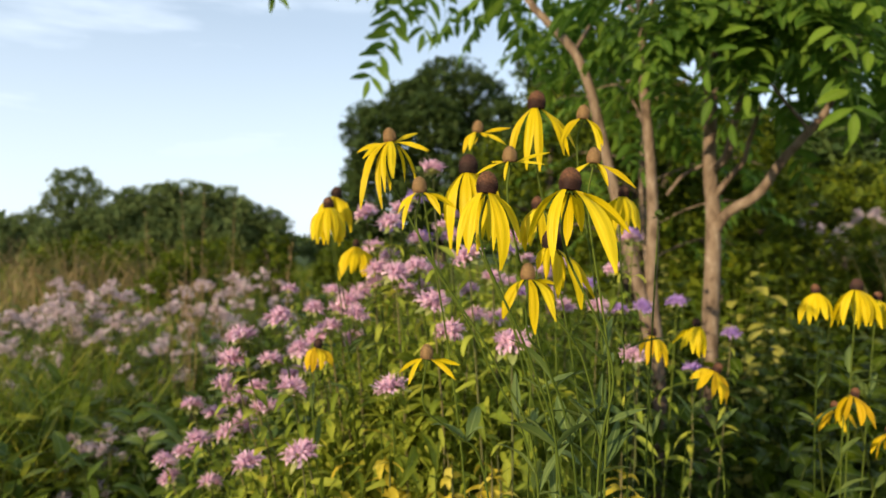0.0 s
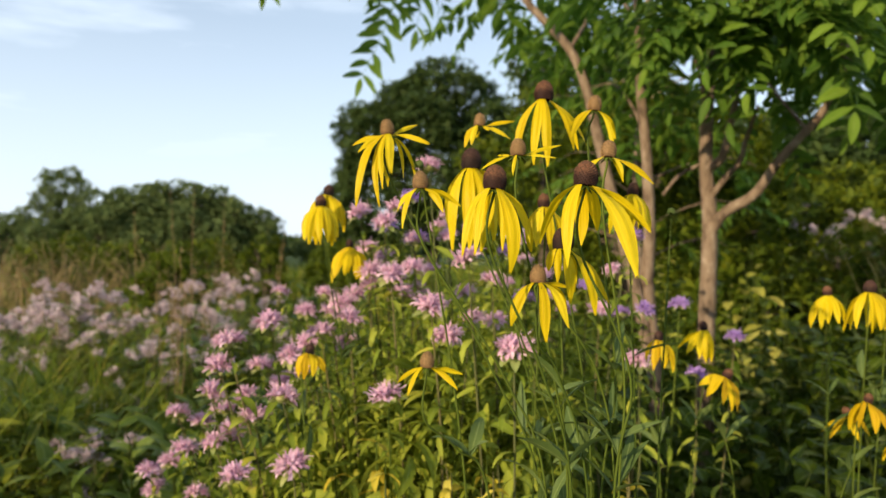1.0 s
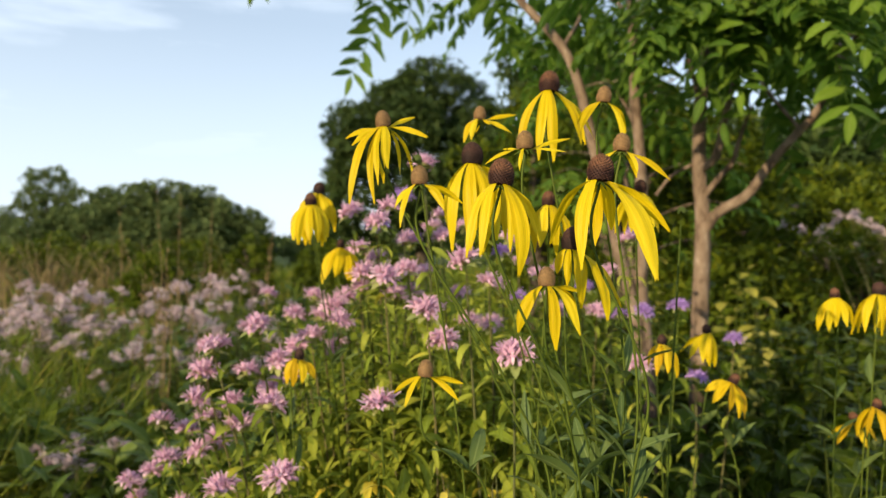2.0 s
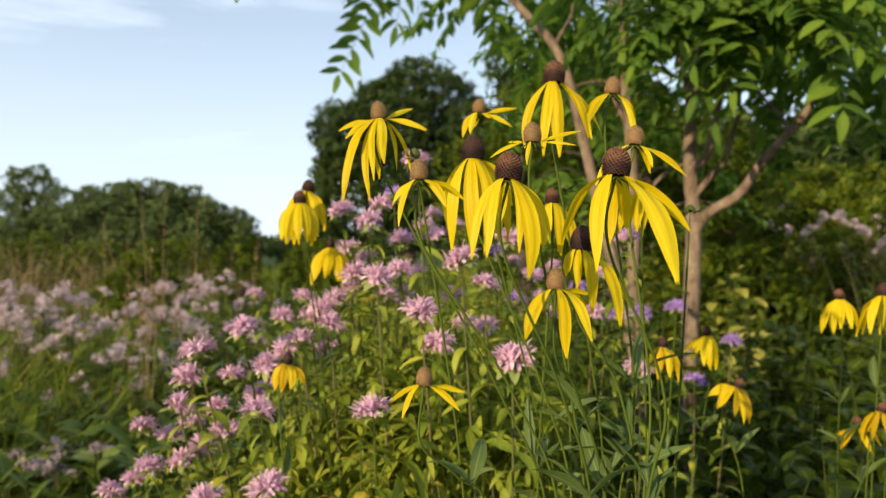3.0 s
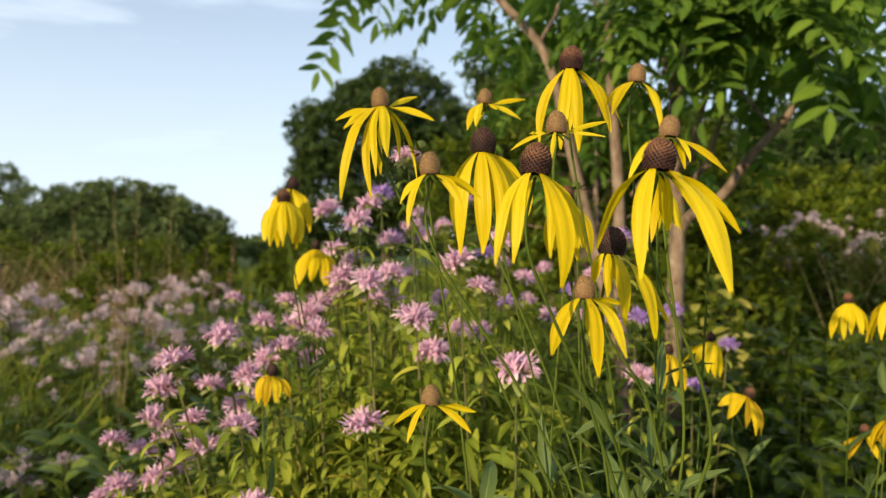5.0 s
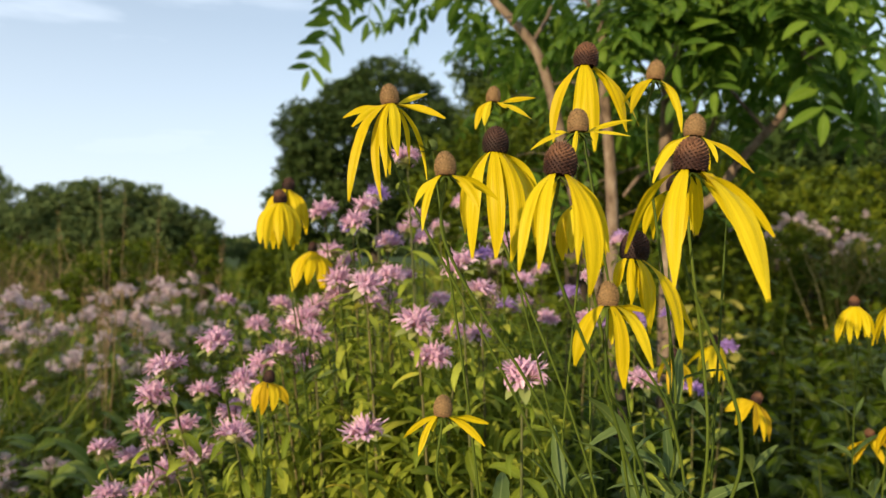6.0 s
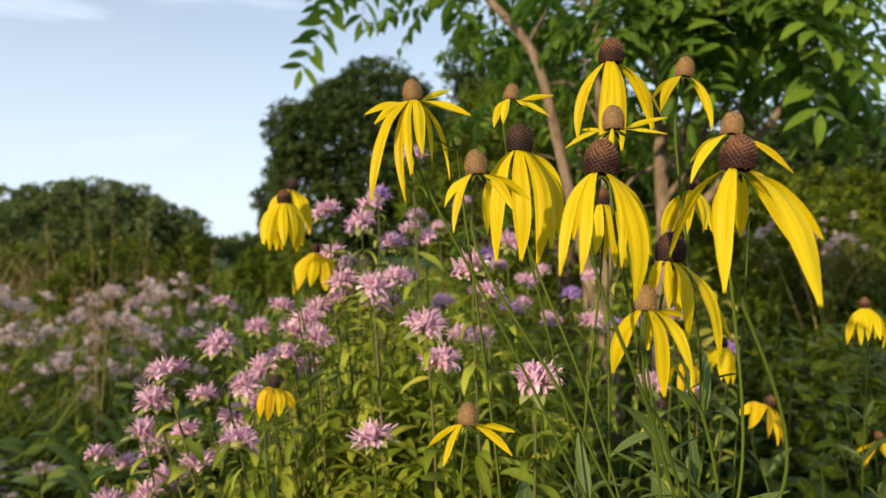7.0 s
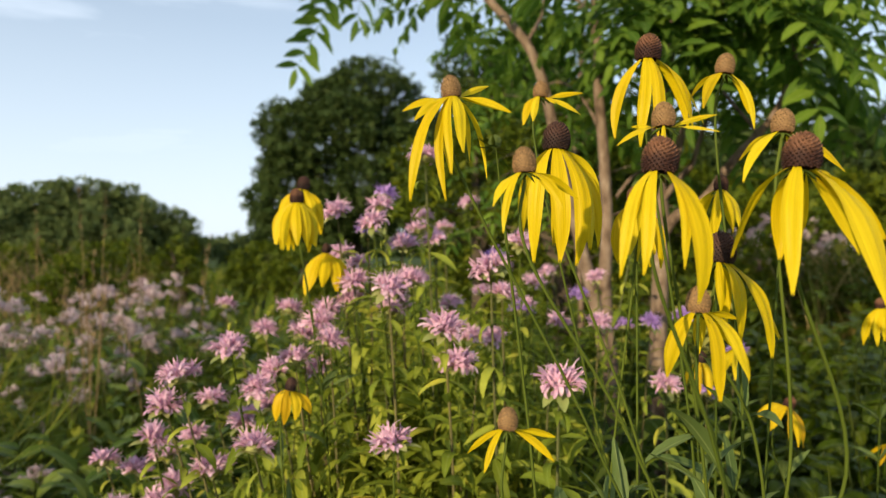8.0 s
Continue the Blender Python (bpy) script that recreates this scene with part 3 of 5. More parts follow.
leafy_limb(tree_b, [(0.306, 2.34, 2.095), (0.295, 2.45, 2.2), (0.285, 2.56, 2.25), (0.275, 2.65, 2.24)], 0.005, 4, 311, 0.25, 1)
leafy_limb(tree_b, [(0.719, 2.28, 1.597), (0.728, 2.5, 1.766), (0.743, 2.8, 1.906), (0.692, 3, 1.931)], 0.007, 8, 312, 0.25, 1)
leafy_limb(tree_a, [(1.035, 2.52, 1.748), (0.967, 2.5, 1.961), (0.845, 2.4, 1.993), (0.73, 2.3, 1.96)], 0.008, 10, 400, 0.2, 1)
leafy_limb(tree_a, [(1.04, 2.51, 1.833), (1.029, 2.3, 1.999), (0.947, 2, 1.965), (0.859, 1.75, 1.884)], 0.009, 12, 401, 0.2, 1)
leafy_limb(tree_a, [(1.045, 2.5, 1.917), (0.909, 2.3, 2.059), (0.794, 2.1, 2.039), (0.685, 1.9, 1.959)], 0.008, 11, 402, 0.2, 1)
leafy_limb(tree_a, [(1.095, 2.42, 1.727), (1.06, 2.2, 1.927), (0.981, 2, 1.93), (0.892, 1.85, 1.891)], 0.007, 10, 403, 0.2, 1)
leafy_limb(tree_a, [(1.117, 2.36, 1.898), (1.103, 2.2, 2.039), (1.08, 2.08, 2.03), (1.07, 2, 1.97)], 0.007, 11, 404, 0.2, 1)
leafy_limb(tree_a, [(1.359, 2.22, 1.779), (1.404, 2.2, 1.869), (1.48, 2.2, 1.908), (1.594, 2.2, 1.888)], 0.007, 10, 405, 0.2, 1)
leafy_limb(tree_a, [(1.365, 2.2, 1.812), (1.27, 2.1, 1.92), (1.16, 2.02, 1.95), (1.06, 1.95, 1.93)], 0.007, 9, 406, 0.2, 1)
leafy_limb(tree_a, [(1.39, 2.15, 1.891), (1.45, 2.35, 2), (1.5, 2.5, 2.05), (1.52, 2.65, 2.02)], 0.007, 8, 407, 0.2, 1)
leafy_limb(tree_a, [(1.3, 2.31, 1.62), (1.25, 2.5, 1.85), (1.4, 2.7, 1.95), (1.56, 2.9, 1.9)], 0.007, 12, 408, 0.2, 1)
leafy_limb(tree_a, [(1.066, 2.48, 2.105), (1.253, 2.6, 2.284), (1.544, 2.8, 2.392), (1.8, 2.9, 2.359)], 0.008, 12, 409, 0.2, 1)
leafy_limb(tree_a, [(1.092, 2.49, 2.281), (1.02, 2.7, 2.443), (0.952, 3, 2.503), (0.904, 3.3, 2.49)], 0.008, 12, 410, 0.2, 1)
leafy_limb(tree_a, [(1.118, 2.5, 2.416), (1.228, 2.3, 2.318), (1.267, 2.1, 2.167), (1.345, 2, 2.069)], 0.008, 12, 411, 0.2, 1)
leafy_limb(tree_a, [(1.053, 2.5, 1.961), (1.252, 2.8, 2.198), (1.279, 3.1, 2.358), (1.226, 3.4, 2.411)], 0.008, 12, 412, 0.2, 1)
leafy_limb(tree_a, [(1.168, 2.3, 2.119), (1.213, 2.2, 2.174), (1.207, 2, 2.103), (1.245, 1.9, 2.042)], 0.007, 11, 413, 0.2, 1)
leafy_limb(tree_a, [(1.231, 2.6, 2.87), (0.865, 2.4, 2.804), (0.564, 2.2, 2.537), (0.393, 2.1, 2.367)], 0.009, 10, 414, 0.2, 1)
leafy_limb(tree_a, [(1.163, 2.55, 2.617), (1.489, 2.7, 2.841), (1.883, 2.8, 2.853), (2.252, 2.9, 2.711)], 0.009, 10, 415, 0.2, 1)
leafy_limb(tree_a, [(1.06, 2.49, 2.022), (1.373, 2.9, 2.283), (1.762, 3.3, 2.404), (2.172, 3.6, 2.42)], 0.008, 12, 416, 0.2, 1)
leafy_limb(tree_a, [(1.118, 2.5, 2.372), (1.498, 2.9, 2.359), (1.903, 3.2, 2.34), (2.346, 3.4, 2.323)], 0.008, 14, 417, 0.2, 1)
leafy_limb(tree_a, [(1.365, 2.2, 1.812), (1.552, 2.5, 2.026), (1.649, 2.9, 2.183), (1.602, 3.1, 2.197)], 0.007, 12, 418, 0.2, 1)
leafy_limb(tree_a, [(1.118, 2.5, 2.3), (1.6, 2.8, 2.35), (2.05, 3, 2.28), (2.45, 3.1, 2.12)], 0.008, 14, 419, 0.2, 1)
leafy_limb(tree_a, [(1.077, 2.48, 2.148), (1.171, 2.9, 2.409), (1.521, 3.4, 2.5), (1.963, 3.8, 2.488)], 0.008, 12, 420, 0.2, 1)
# thinner saplings behind, whose leaves close the gaps between the stems
def sapling(x, y, height, seed, limbs=18):
    t = thing("walnut_sapling", (x, y, 0), "slender leafy sapling behind the young trees", "tree", "young trees")
    stem_of(t, "trunk", [(x, y, -0.05), (x + 0.01, y, height * 0.27), (x - 0.05, y - 0.02, height * 0.53), (x + 0.01, y, height * 0.8), (x + 0.05, y, height)], 0.022, 0.006)
    for k in range(limbs):
        z0 = height * (0.36 + 0.6 * k / limbs)
        a = k * 2.4 + seed
        L = 0.75 * (1.1 - 0.4 * k / limbs)
        base = np.array([x - 0.01, y, z0])
        d = np.array([math.cos(a), math.sin(a), 0.0])
        leafy_limb(t, [base, base + d * L * 0.4 + [0, 0, 0.12], base + d * L * 0.75 + [0, 0, 0.16], base + d * L + [0, 0, 0.1]], 0.006, 6, seed * 40 + k, 0.3, 1.0)


sapling(1.35, 4.3, 3.1, 13)
# ---- meadow: grass, field flowers, weeds ----
def grass(name, n, area, height, seed, material, lean=0.35, label="", width=0.006, clear=0.0):
    r = np.random.default_rng(seed)
    x0, x1, y0, y1 = area
    p = np.stack([r.uniform(x0, x1, n), r.uniform(y0, y1, n), np.zeros(n)], -1)
    p = p[np.hypot(p[:, 0], p[:, 1] - 0.2) > clear]
    n = len(p)
    p[:, 2] = ground_height(p[:, 0], p[:, 1]) - 0.02
    b = blade(1.0, 1.0, 5, 0.02, 0.25, 1.5, 0.1, 0.15, 0.0, 1, 0.6)
    b = (b[0] * [width / height, 1, 1], b[1], b[2])
    b = moved(b, pose(0, 0, 0, 80))
    h = height * (0.55 + 0.7 * r.random(n))
    s = scatter(b, turns(r.uniform(0, 6.3, n), r.normal(0, lean, n), r.normal(0, 0.2, n), p, h))
    tagged(part(name, s, material), label, "grass", "", "stuff")


grass("meadow_grass", 16000, (-9, 9, -5, 12), 0.42, 31, M_GRASS, 0.3, "long green meadow grass among the flowers", 0.008, 0.75)
grass("far_meadow_grass", 18000, (-22, 14, 10, 30), 0.8, 32, M_GRASS, 0.3, "long dull green grass over the far field", 0.03)
grass("dry_grass", 900, (-9.5, -3.6, 9.0, 13.0), 1.6, 34, M_DRY, 0.2, "tall dry brownish grass before the hedge", 0.009)
grass("dry_bank_grass", 900, (3.0, 4.6, 4.4, 5.8), 1.35, 35, M_STRAW, 0.28, "dry beige grass on the bank before the thicket", 0.008)
grass("grass_tuft", 2600, (-1.8, -1.15, 1.8, 2.5), 0.95, 33, M_GRASS, 0.35, "arching fresh green grass tuft among the weeds", 0.006)


def tuft(seed):
    """A small flat flower head of many short florets."""
    r = np.random.default_rng(seed)
    return cat([moved(blade(r.uniform(0.014, 0.022), 0.0055, 2, 0.3, 0.6, 0.9, 0.2, 0.5), pose(*(r.normal(0, 0.006, 3) * [1, 1, 0.9]), r.uniform(-15, 80), 0, r.uniform(0, 360))) for k in range(40)])


TUFTS = [mesh("flower_head", tuft(140 + k), M_FIELD_PINK) for k in range(4)]


def plant_proto(seed):
    """One bushy flowering plant: stems, leaves and flat heads of many small faded pink flowers."""
    t = thing("field_bee_balm", (0, 0, 0), "bushy meadow plant with clusters of faded pink flowers", "flower", "pink flowers in the field")
    r = np.random.default_rng(seed)
    leaves = []
    for k in range(7):
        a, lean = k * 2.4 + r.uniform(-0.4, 0.4), 0.03 + 0.14 * math.sqrt((k + 0.5) / 7) * r.uniform(0.8, 1.2)
        h = 1.03 - 0.5 * lean - 0.26 * r.random() ** 2
        tip = np.array([math.cos(a) * lean, math.sin(a) * lean, h])
        line = smooth_line([(math.cos(a) * 0.03, math.sin(a) * 0.03, 0), tip * [0.45, 0.45, 0.55], tip], 6)
        own = [tube(line, 0.0038, 0.002, 4)]
        for j in range(16):
            u = 0.25 + 0.70 * j / 16
            p = np.array([np.interp(u, np.linspace(0, 1, 7), line[:, i]) for i in range(3)])
            b = blade(r.uniform(0.06, 0.10), r.uniform(0.018, 0.028), 4, 0.05, 0.35, r.uniform(0.4, 1.2), 0.2, 0.3)
            leaves.append(moved(b, pose(*p, r.uniform(-40, 20), 0, r.uniform(0, 360))))
        for j in range(int(r.integers(2, 4))):
            q = tip + [0.034 * math.cos(j * 2.1 + k) * (j > 0), 0.034 * math.sin(j * 2.1 + k) * (j > 0), r.uniform(-0.03, -0.005) if j else 0.010]
            own.append(tube(smooth_line([tip - [0, 0, 0.1], (tip + q) / 2 - [0, 0, 0.03], q], 3), 0.0016, 0.001, 3))
            piece("flower_head", TUFTS[int(r.integers(4))], t, pose(*q, r.uniform(-20, 20), r.uniform(-20, 20), r.uniform(0, 360)) @ Matrix.Diagonal((1.5, 1.5, 1.15, 1)) @ Matrix.Scale(r.uniform(0.75, 1.2), 4))
        part("stem", cat(own), M_STEM_RED, t)
    part("foliage", cat(leaves), M_FIELD_LEAF, t)
    return t


protos = [plant_proto(40 + k) for k in range(5)]
r = np.random.default_rng(77)
spots = []
TOPS = [(-1.759, 3.200, 1.050), (-1.671, 3.300, 1.031), (-1.838, 3.100, 0.974), (-1.896, 3.000, 0.917), (-2.133, 3.200, 0.912), (-1.854, 2.800, 0.790), (-1.342, 2.900, 0.888), (-1.220, 2.850, 0.857), (-1.309, 2.750, 0.773), (-1.338, 3.400, 1.026), (-1.211, 3.500, 1.021), (-1.071, 3.700, 1.049), (-1.084, 3.300, 0.903), (-1.185, 3.150, 0.916), (-0.980, 3.600, 0.953), (-1.000, 1.850, 0.680), (-1.662, 3.000, 0.917), (-1.510, 3.600, 0.953), (-1.839, 3.900, 1.051), (-1.325, 4.200, 1.087), (-2.143, 3.000, 0.891), (-2.517, 3.400, 0.967), (-0.898, 4.000, 0.978), (-2.381, 4.200, 1.058), (-1.731, 4.600, 1.084), (-2.510, 4.000, 0.995), (-1.075, 1.950, 0.650)]
for x, y, z in TOPS:
    spots.append((x, y, z))
for k in range(200):
    x, y = r.uniform(3.4, 5.2), r.uniform(6.1, 7.2)
    if all((x - a) ** 2 + (y - b) ** 2 > 0.36 ** 2 for a, b, c in spots) and len(spots) < 37:
        spots.append((x, y, 1.5 + r.uniform(-0.1, 0.1)))
for k, (x, y, big) in enumerate(spots):
    m = pose(x, y, float(ground_height(x, y)) - 0.01, r.uniform(-4, 4), r.uniform(-4, 4), r.uniform(0, 360)) @ Matrix.Scale(big, 4)
    if k < 5:
        protos[k].matrix_basis = m
    else:
        copy_thing(protos[k % 5], m)


def dry_stalk(base, top, seed):
    t = thing("dry_stalk", base, "tall thin dry brown grass stalk in the meadow", "stalk", "dry stalks")
    r = np.random.default_rng(seed)
    o = np.array(base)
    tip = np.array(top) - o
    line = smooth_line([(0, 0, 0), tip * 0.5 + r.normal(0, 0.03, 3), tip], 8)
    part("stem", tube(line, 0.0030, 0.0013, 5, 0.06), M_DRY, t)
    n = 26
    at = line[-1] * (1 - 0.22 * r.random(n))[:, None] + r.normal(0, 0.005, (n, 3))
    tagged(part("seed_head", scatter(blade(0.03, 0.006, 2, 0.1, 0.5, 0.3), turns(r.uniform(0, 6.3, n), r.uniform(0.4, 1.3, n), np.zeros(n), at, 0.7 + 0.6 * r.random(n))), M_DRY, t), kind="stuff")


for k, (b, tp) in enumerate([((-1.60, 4.3, 0), (-1.573, 4.300, 1.614)), ((-1.72, 4.35, 0), (-1.742, 4.350, 1.562)), ((-1.42, 4.2, 0), (-1.340, 4.200, 1.531)), ((-1.95, 4.5, 0), (-2.052, 4.500, 1.418)), ((-1.45, 3.6, 0), (-1.510, 3.600, 1.110)), ((-1.42, 3.5, 0), (-1.271, 3.500, 1.142)), ((-1.0, 3.6, 0.0), (-0.824, 3.600, 1.297)), ((-0.98, 2.66, 0), (-1.050, 2.600, 1.112)), ((-1.06, 2.65, 0), (-1.020, 2.650, 1.202)), ((-1.01, 2.45, 0), (-0.936, 2.500, 1.105)), ((-0.90, 2.7, 0), (-0.924, 2.600, 1.056)), ((-1.05, 2.4, 0), (-1.074, 2.550, 1.025)), ((-1.0, 2.55, 0), (-1.004, 2.550, 1.059))]):
    dry_stalk(b, tp, 600 + k)


def weed(name, base, height, leaves, size, width, seed, material, label, category, group, spread=0.12, stems=4, rise=0):
    """A broad-leaved weed: a few stems with many leaves, each leaf a piece."""
    t = thing(name, base, label, category, group)
    r = np.random.default_rng(seed)
    metal = [mesh("leaf", blade(size, width, 7, 0.05, 0.38, 0.5 + 0.35 * i, 0.22, 0.35, 0.06, 4, 0.12, 0.08), material) for i in range(3)]
    for s in range(stems):
        a = r.uniform(0, 6.3)
        tip = np.array([math.cos(a) * spread * r.random() * 2, math.sin(a) * spread * r.random() * 2, height * r.uniform(0.8, 1.05)])
        line = smooth_line([(math.cos(a) * 0.02, math.sin(a) * 0.02, 0), tip * [0.4, 0.4, 0.5], tip], 8)
        part("stem", tube(line, 0.0045, 0.0022, 5), M_STEM_DARK, t)
        for k in range(leaves):
            u = 0.35 + 0.65 * (k + r.random() * 0.5) / leaves
            p = np.array([np.interp(u, np.linspace(0, 1, 9), line[:, i]) for i in range(3)])
            piece("leaf", metal[int(r.integers(3))], t, pose(*p, r.uniform(-30, 25) + rise, r.uniform(-20, 20), k * 137.5 + r.uniform(-25, 25)) @ Matrix.Scale(r.uniform(0.7, 1.15), 4))


WEEDS = [(-1.25, 1.75, 0.66), (-1.0, 1.7, 0.5), (-1.1, 2.1, 0.66), (-0.85, 1.9, 0.7), (-0.75, 1.55, 0.66), (-1.5, 2.2, 0.66), (-0.7, 2.3, 0.75), (-1.7, 2.5, 0.68), (-0.5, 1.9, 0.78), (-1.35, 2.6, 0.68), (-1.9, 2.6, 0.7), (-0.95, 1.45, 0.6), (-1.62, 3.05, 0.98), (-1.02, 2.9, 0.95), (-0.75, 2.9, 0.95), (-2.1, 3.4, 1.0), (-0.6, 3.4, 1.0), (-0.75, 4.0, 1.0), (-0.45, 2.7, 0.9), (-0.5, 4.5, 1.05), (-2.7, 4.6, 1.1), (-1.6, 4.7, 1.1), (-1.3, 2.35, 0.68), (-1.12, 1.55, 0.70), (-1.32, 1.95, 0.72), (-1.48, 1.85, 0.7), (-0.66, 1.75, 0.74), (-0.78, 2.1, 0.78), (-1.2, 2.2, 0.76), (-0.92, 2.3, 0.8), (-1.6, 2.3, 0.74)]
for k, (x, y, h) in enumerate(WEEDS):
    weed("broadleaf_weed", (x, y, 0), h, 12, 0.105 if h < 0.9 else 0.095, 0.042 if h < 0.9 else 0.028, 700 + k, M_WEED, "green broad-leaved meadow weed", "plant", "weeds in the meadow", 0.14, 4 if y < 2.6 else 3, 28)
SHRUBS = [(0.72, 1.15, 0.86), (0.95, 1.3, 0.92), (0.62, 1.4, 0.74), (1.2, 1.5, 0.98), (0.98, 1.68, 0.9), (1.1, 1.9, 0.93), (1.45, 1.9, 1.05), (0.6, 1.8, 0.72), (0.4, 1.5, 0.78), (1.42, 2.5, 1.08), (1.75, 2.4, 1.1), (0.80, 2.35, 1.1), (0.55, 2.3, 1.1), (1.6, 2.9, 1.15), (2.1, 2.9, 1.15), (0.45, 1.2, 0.8), (0.3, 1.9, 1.0), (0.75, 2.8, 1.15), (1.15, 3.0, 1.15), (0.2, 2.4, 1.05), (2.5, 3.4, 1.2), (1.9, 3.5, 1.2)]
for k, (x, y, h) in enumerate(SHRUBS):
    weed("leafy_shrub", (x, y, 0), h, 14 if y < 2.5 else 9, 0.075, 0.038, 740 + k, M_SHRUB, "low leafy green shrub under the young trees", "shrub", "undergrowth", 0.16, 4 if y < 2.5 else 3)
for k, (x, y, h) in enumerate([(1.13, 2.36, 1.06), (1.21, 2.42, 1.10), (1.16, 2.60, 1.16), (0.97, 2.80, 1.16)]):
    weed("yellowing_shrub", (x, y, 0), h, 11, 0.072, 0.040, 790 + k, M_PALE, "shrub with pale yellowing leaves under the trees", "shrub", "undergrowth", 0.075, 4)


def undergrowth(name, n, area, low, high, length, width, seed, material, label):
    """A thick layer of leaves under and between the plants."""
    r = np.random.default_rng(seed)
    cx, cy, a, b = area
    th, d = r.uniform(0, 6.2832, n), np.sqrt(r.random(n))
    d = d * (1 + 0.14 * np.sin(th * 3 + seed) + 0.10 * np.sin(th * 7 + 1) + 0.06 * r.normal(size=n))
    x, y = cx + a * d * np.cos(th), cy + b * d * np.sin(th)
    top = high + 0.10 * np.sin(x * 7 + 1) * np.sin(y * 6) + 0.06 * np.sin(x * 17 + y * 13)
    z = low + (top - low) * r.random(n) ** 0.6
    leaf = blade(length, width, 4, 0.05, 0.4, 0.8, 0.22, 0.3, 0.0, 2, 0.2)
    s = scatter(leaf, turns(r.uniform(0, 6.3, n), r.normal(-0.15, 0.5, n), r.normal(0, 0.4, n), np.stack([x, y, z], -1), 0.6 + 0.8 * r.random(n)))
    tagged(part(name, s, material), label, "foliage", "", "stuff")


undergrowth("meadow_undergrowth", 17000, (-1.75, 3.4, 2.0, 2.2), 0.1, 0.58, 0.10, 0.030, 91, M_FIELD_LEAF, "thick green leaves between the meadow plants")
undergrowth("thicket_undergrowth", 9500, (1.75, 2.95, 1.9, 2.2), 0.1, 0.72, 0.085, 0.046, 92, M_SHRUB, "thick green leaves under the young trees")


# ---- bee balm: heads, plants ----
def balm_head(seed, spread=1.0):
    """A shaggy burst of slender two-lipped florets, curled every way, from a round button."""
    r = np.random.default_rng(seed)
    fl = []
    n = 54
    lean = r.uniform(0, 6.28)
    for k in range(n):
        u = (k + 0.5) / n
        el = math.asin(1 - 1.0 * u)
        a = k * 2.39996 + r.normal(0, 0.25)
        d = np.array([math.cos(a) * math.cos(el), math.sin(a) * math.cos(el), math.sin(el)])
        size = r.uniform(0.62, 1.08) * spread * (1 + 0.14 * math.cos(a - lean))
        p = d * [0.008, 0.008, 0.006]
        ev = math.degrees(el) * 0.62 + r.normal(26, 15)
        yaw = math.degrees(a) - 90 + r.normal(0, 20)
        up = blade(0.0225 * size, 0.0025, 6, 0.25, 0.7, -0.5 + r.normal(0, 0.9), 0.5, 0.0, 0.0, 2, 0.5)
        lo = blade(0.0195 * size, 0.0041, 6, 0.35, 0.75, 1.7 + r.normal(0, 0.8), 0.4, 0.15, 0.0, 2, 0.35)
        fl.append(moved(up, pose(*p, ev + 14, r.normal(0, 25), yaw)))
        fl.append(moved(lo, pose(*p, ev - 2, r.normal(0, 25), yaw + r.normal(0, 8))))
    for k in range(11):
        fl.append(moved(blade(r.uniform(0.019, 0.031), 0.0013, 6, 0.3, 0.5, r.normal(0.5, 0.9), 0.5, 0.0, 0.0, 2, 0.5), pose(*(r.normal(0, 0.004, 2)), 0.004, r.uniform(30, 85), 0, r.uniform(0, 360))))
    return cat(fl)


def balm_button(seed):
    r = np.random.default_rng(seed)
    out = [dome(0.0085, 0.0075, 5, 10, -0.9)]
    for k in range(46):
        el = math.asin(1 - 1.3 * (k + 0.5) / 46)
        a = k * 2.39996
        out.append(moved(blade(0.006, 0.0022, 2, 0.2, 0.4, 0.1, 0.6), pose(math.cos(a) * math.cos(el) * 0.007, math.sin(a) * math.cos(el) * 0.007, math.sin(el) * 0.006, math.degrees(el), 0, math.degrees(a) - 90)))
    return cat(out)


def balm_bracts(seed):
    r = np.random.default_rng(seed)
    return cat([moved(blade(r.uniform(0.018, 0.030), r.uniform(0.008, 0.012), 5, 0.05, 0.4, 1.0, 0.25, 0.3), pose(0, 0, -0.006, r.uniform(-25, 15), 0, k * 51 + r.uniform(-10, 10))) for k in range(7)])


HEADS = [mesh("flower_head", balm_head(50 + k, 1.0 + 0.08 * (k % 3)), M_PINK) for k in range(5)]
HEADS_V = [mesh("flower_head", balm_head(60 + k), M_VIOLET) for k in range(2)]
BUTTONS = [mesh("button", balm_button(70 + k), M_BRACT) for k in range(2)]
BRACTS = [mesh("bract_ring", balm_bracts(75 + k), M_BRACT) for k in range(3)]
BLEAVES = [mesh("leaf", blade(0.054 + 0.006 * (k % 3), 0.0138 + 0.002 * (k % 2), 7, 0.04, 0.3, 0.5 + 0.3 * k, 0.22, 0.45, 0.04, 2, 0.3, 0.10), M_BLEAF) for k in range(6)]


YLEAVES = [mesh("leaf", blade(0.05, 0.018, 7, 0.04, 0.3, 0.7 + 0.4 * k, 0.3, 0.3, 0.08, 2, 0.3, 0.10), M_YELLOWED) for k in range(3)]


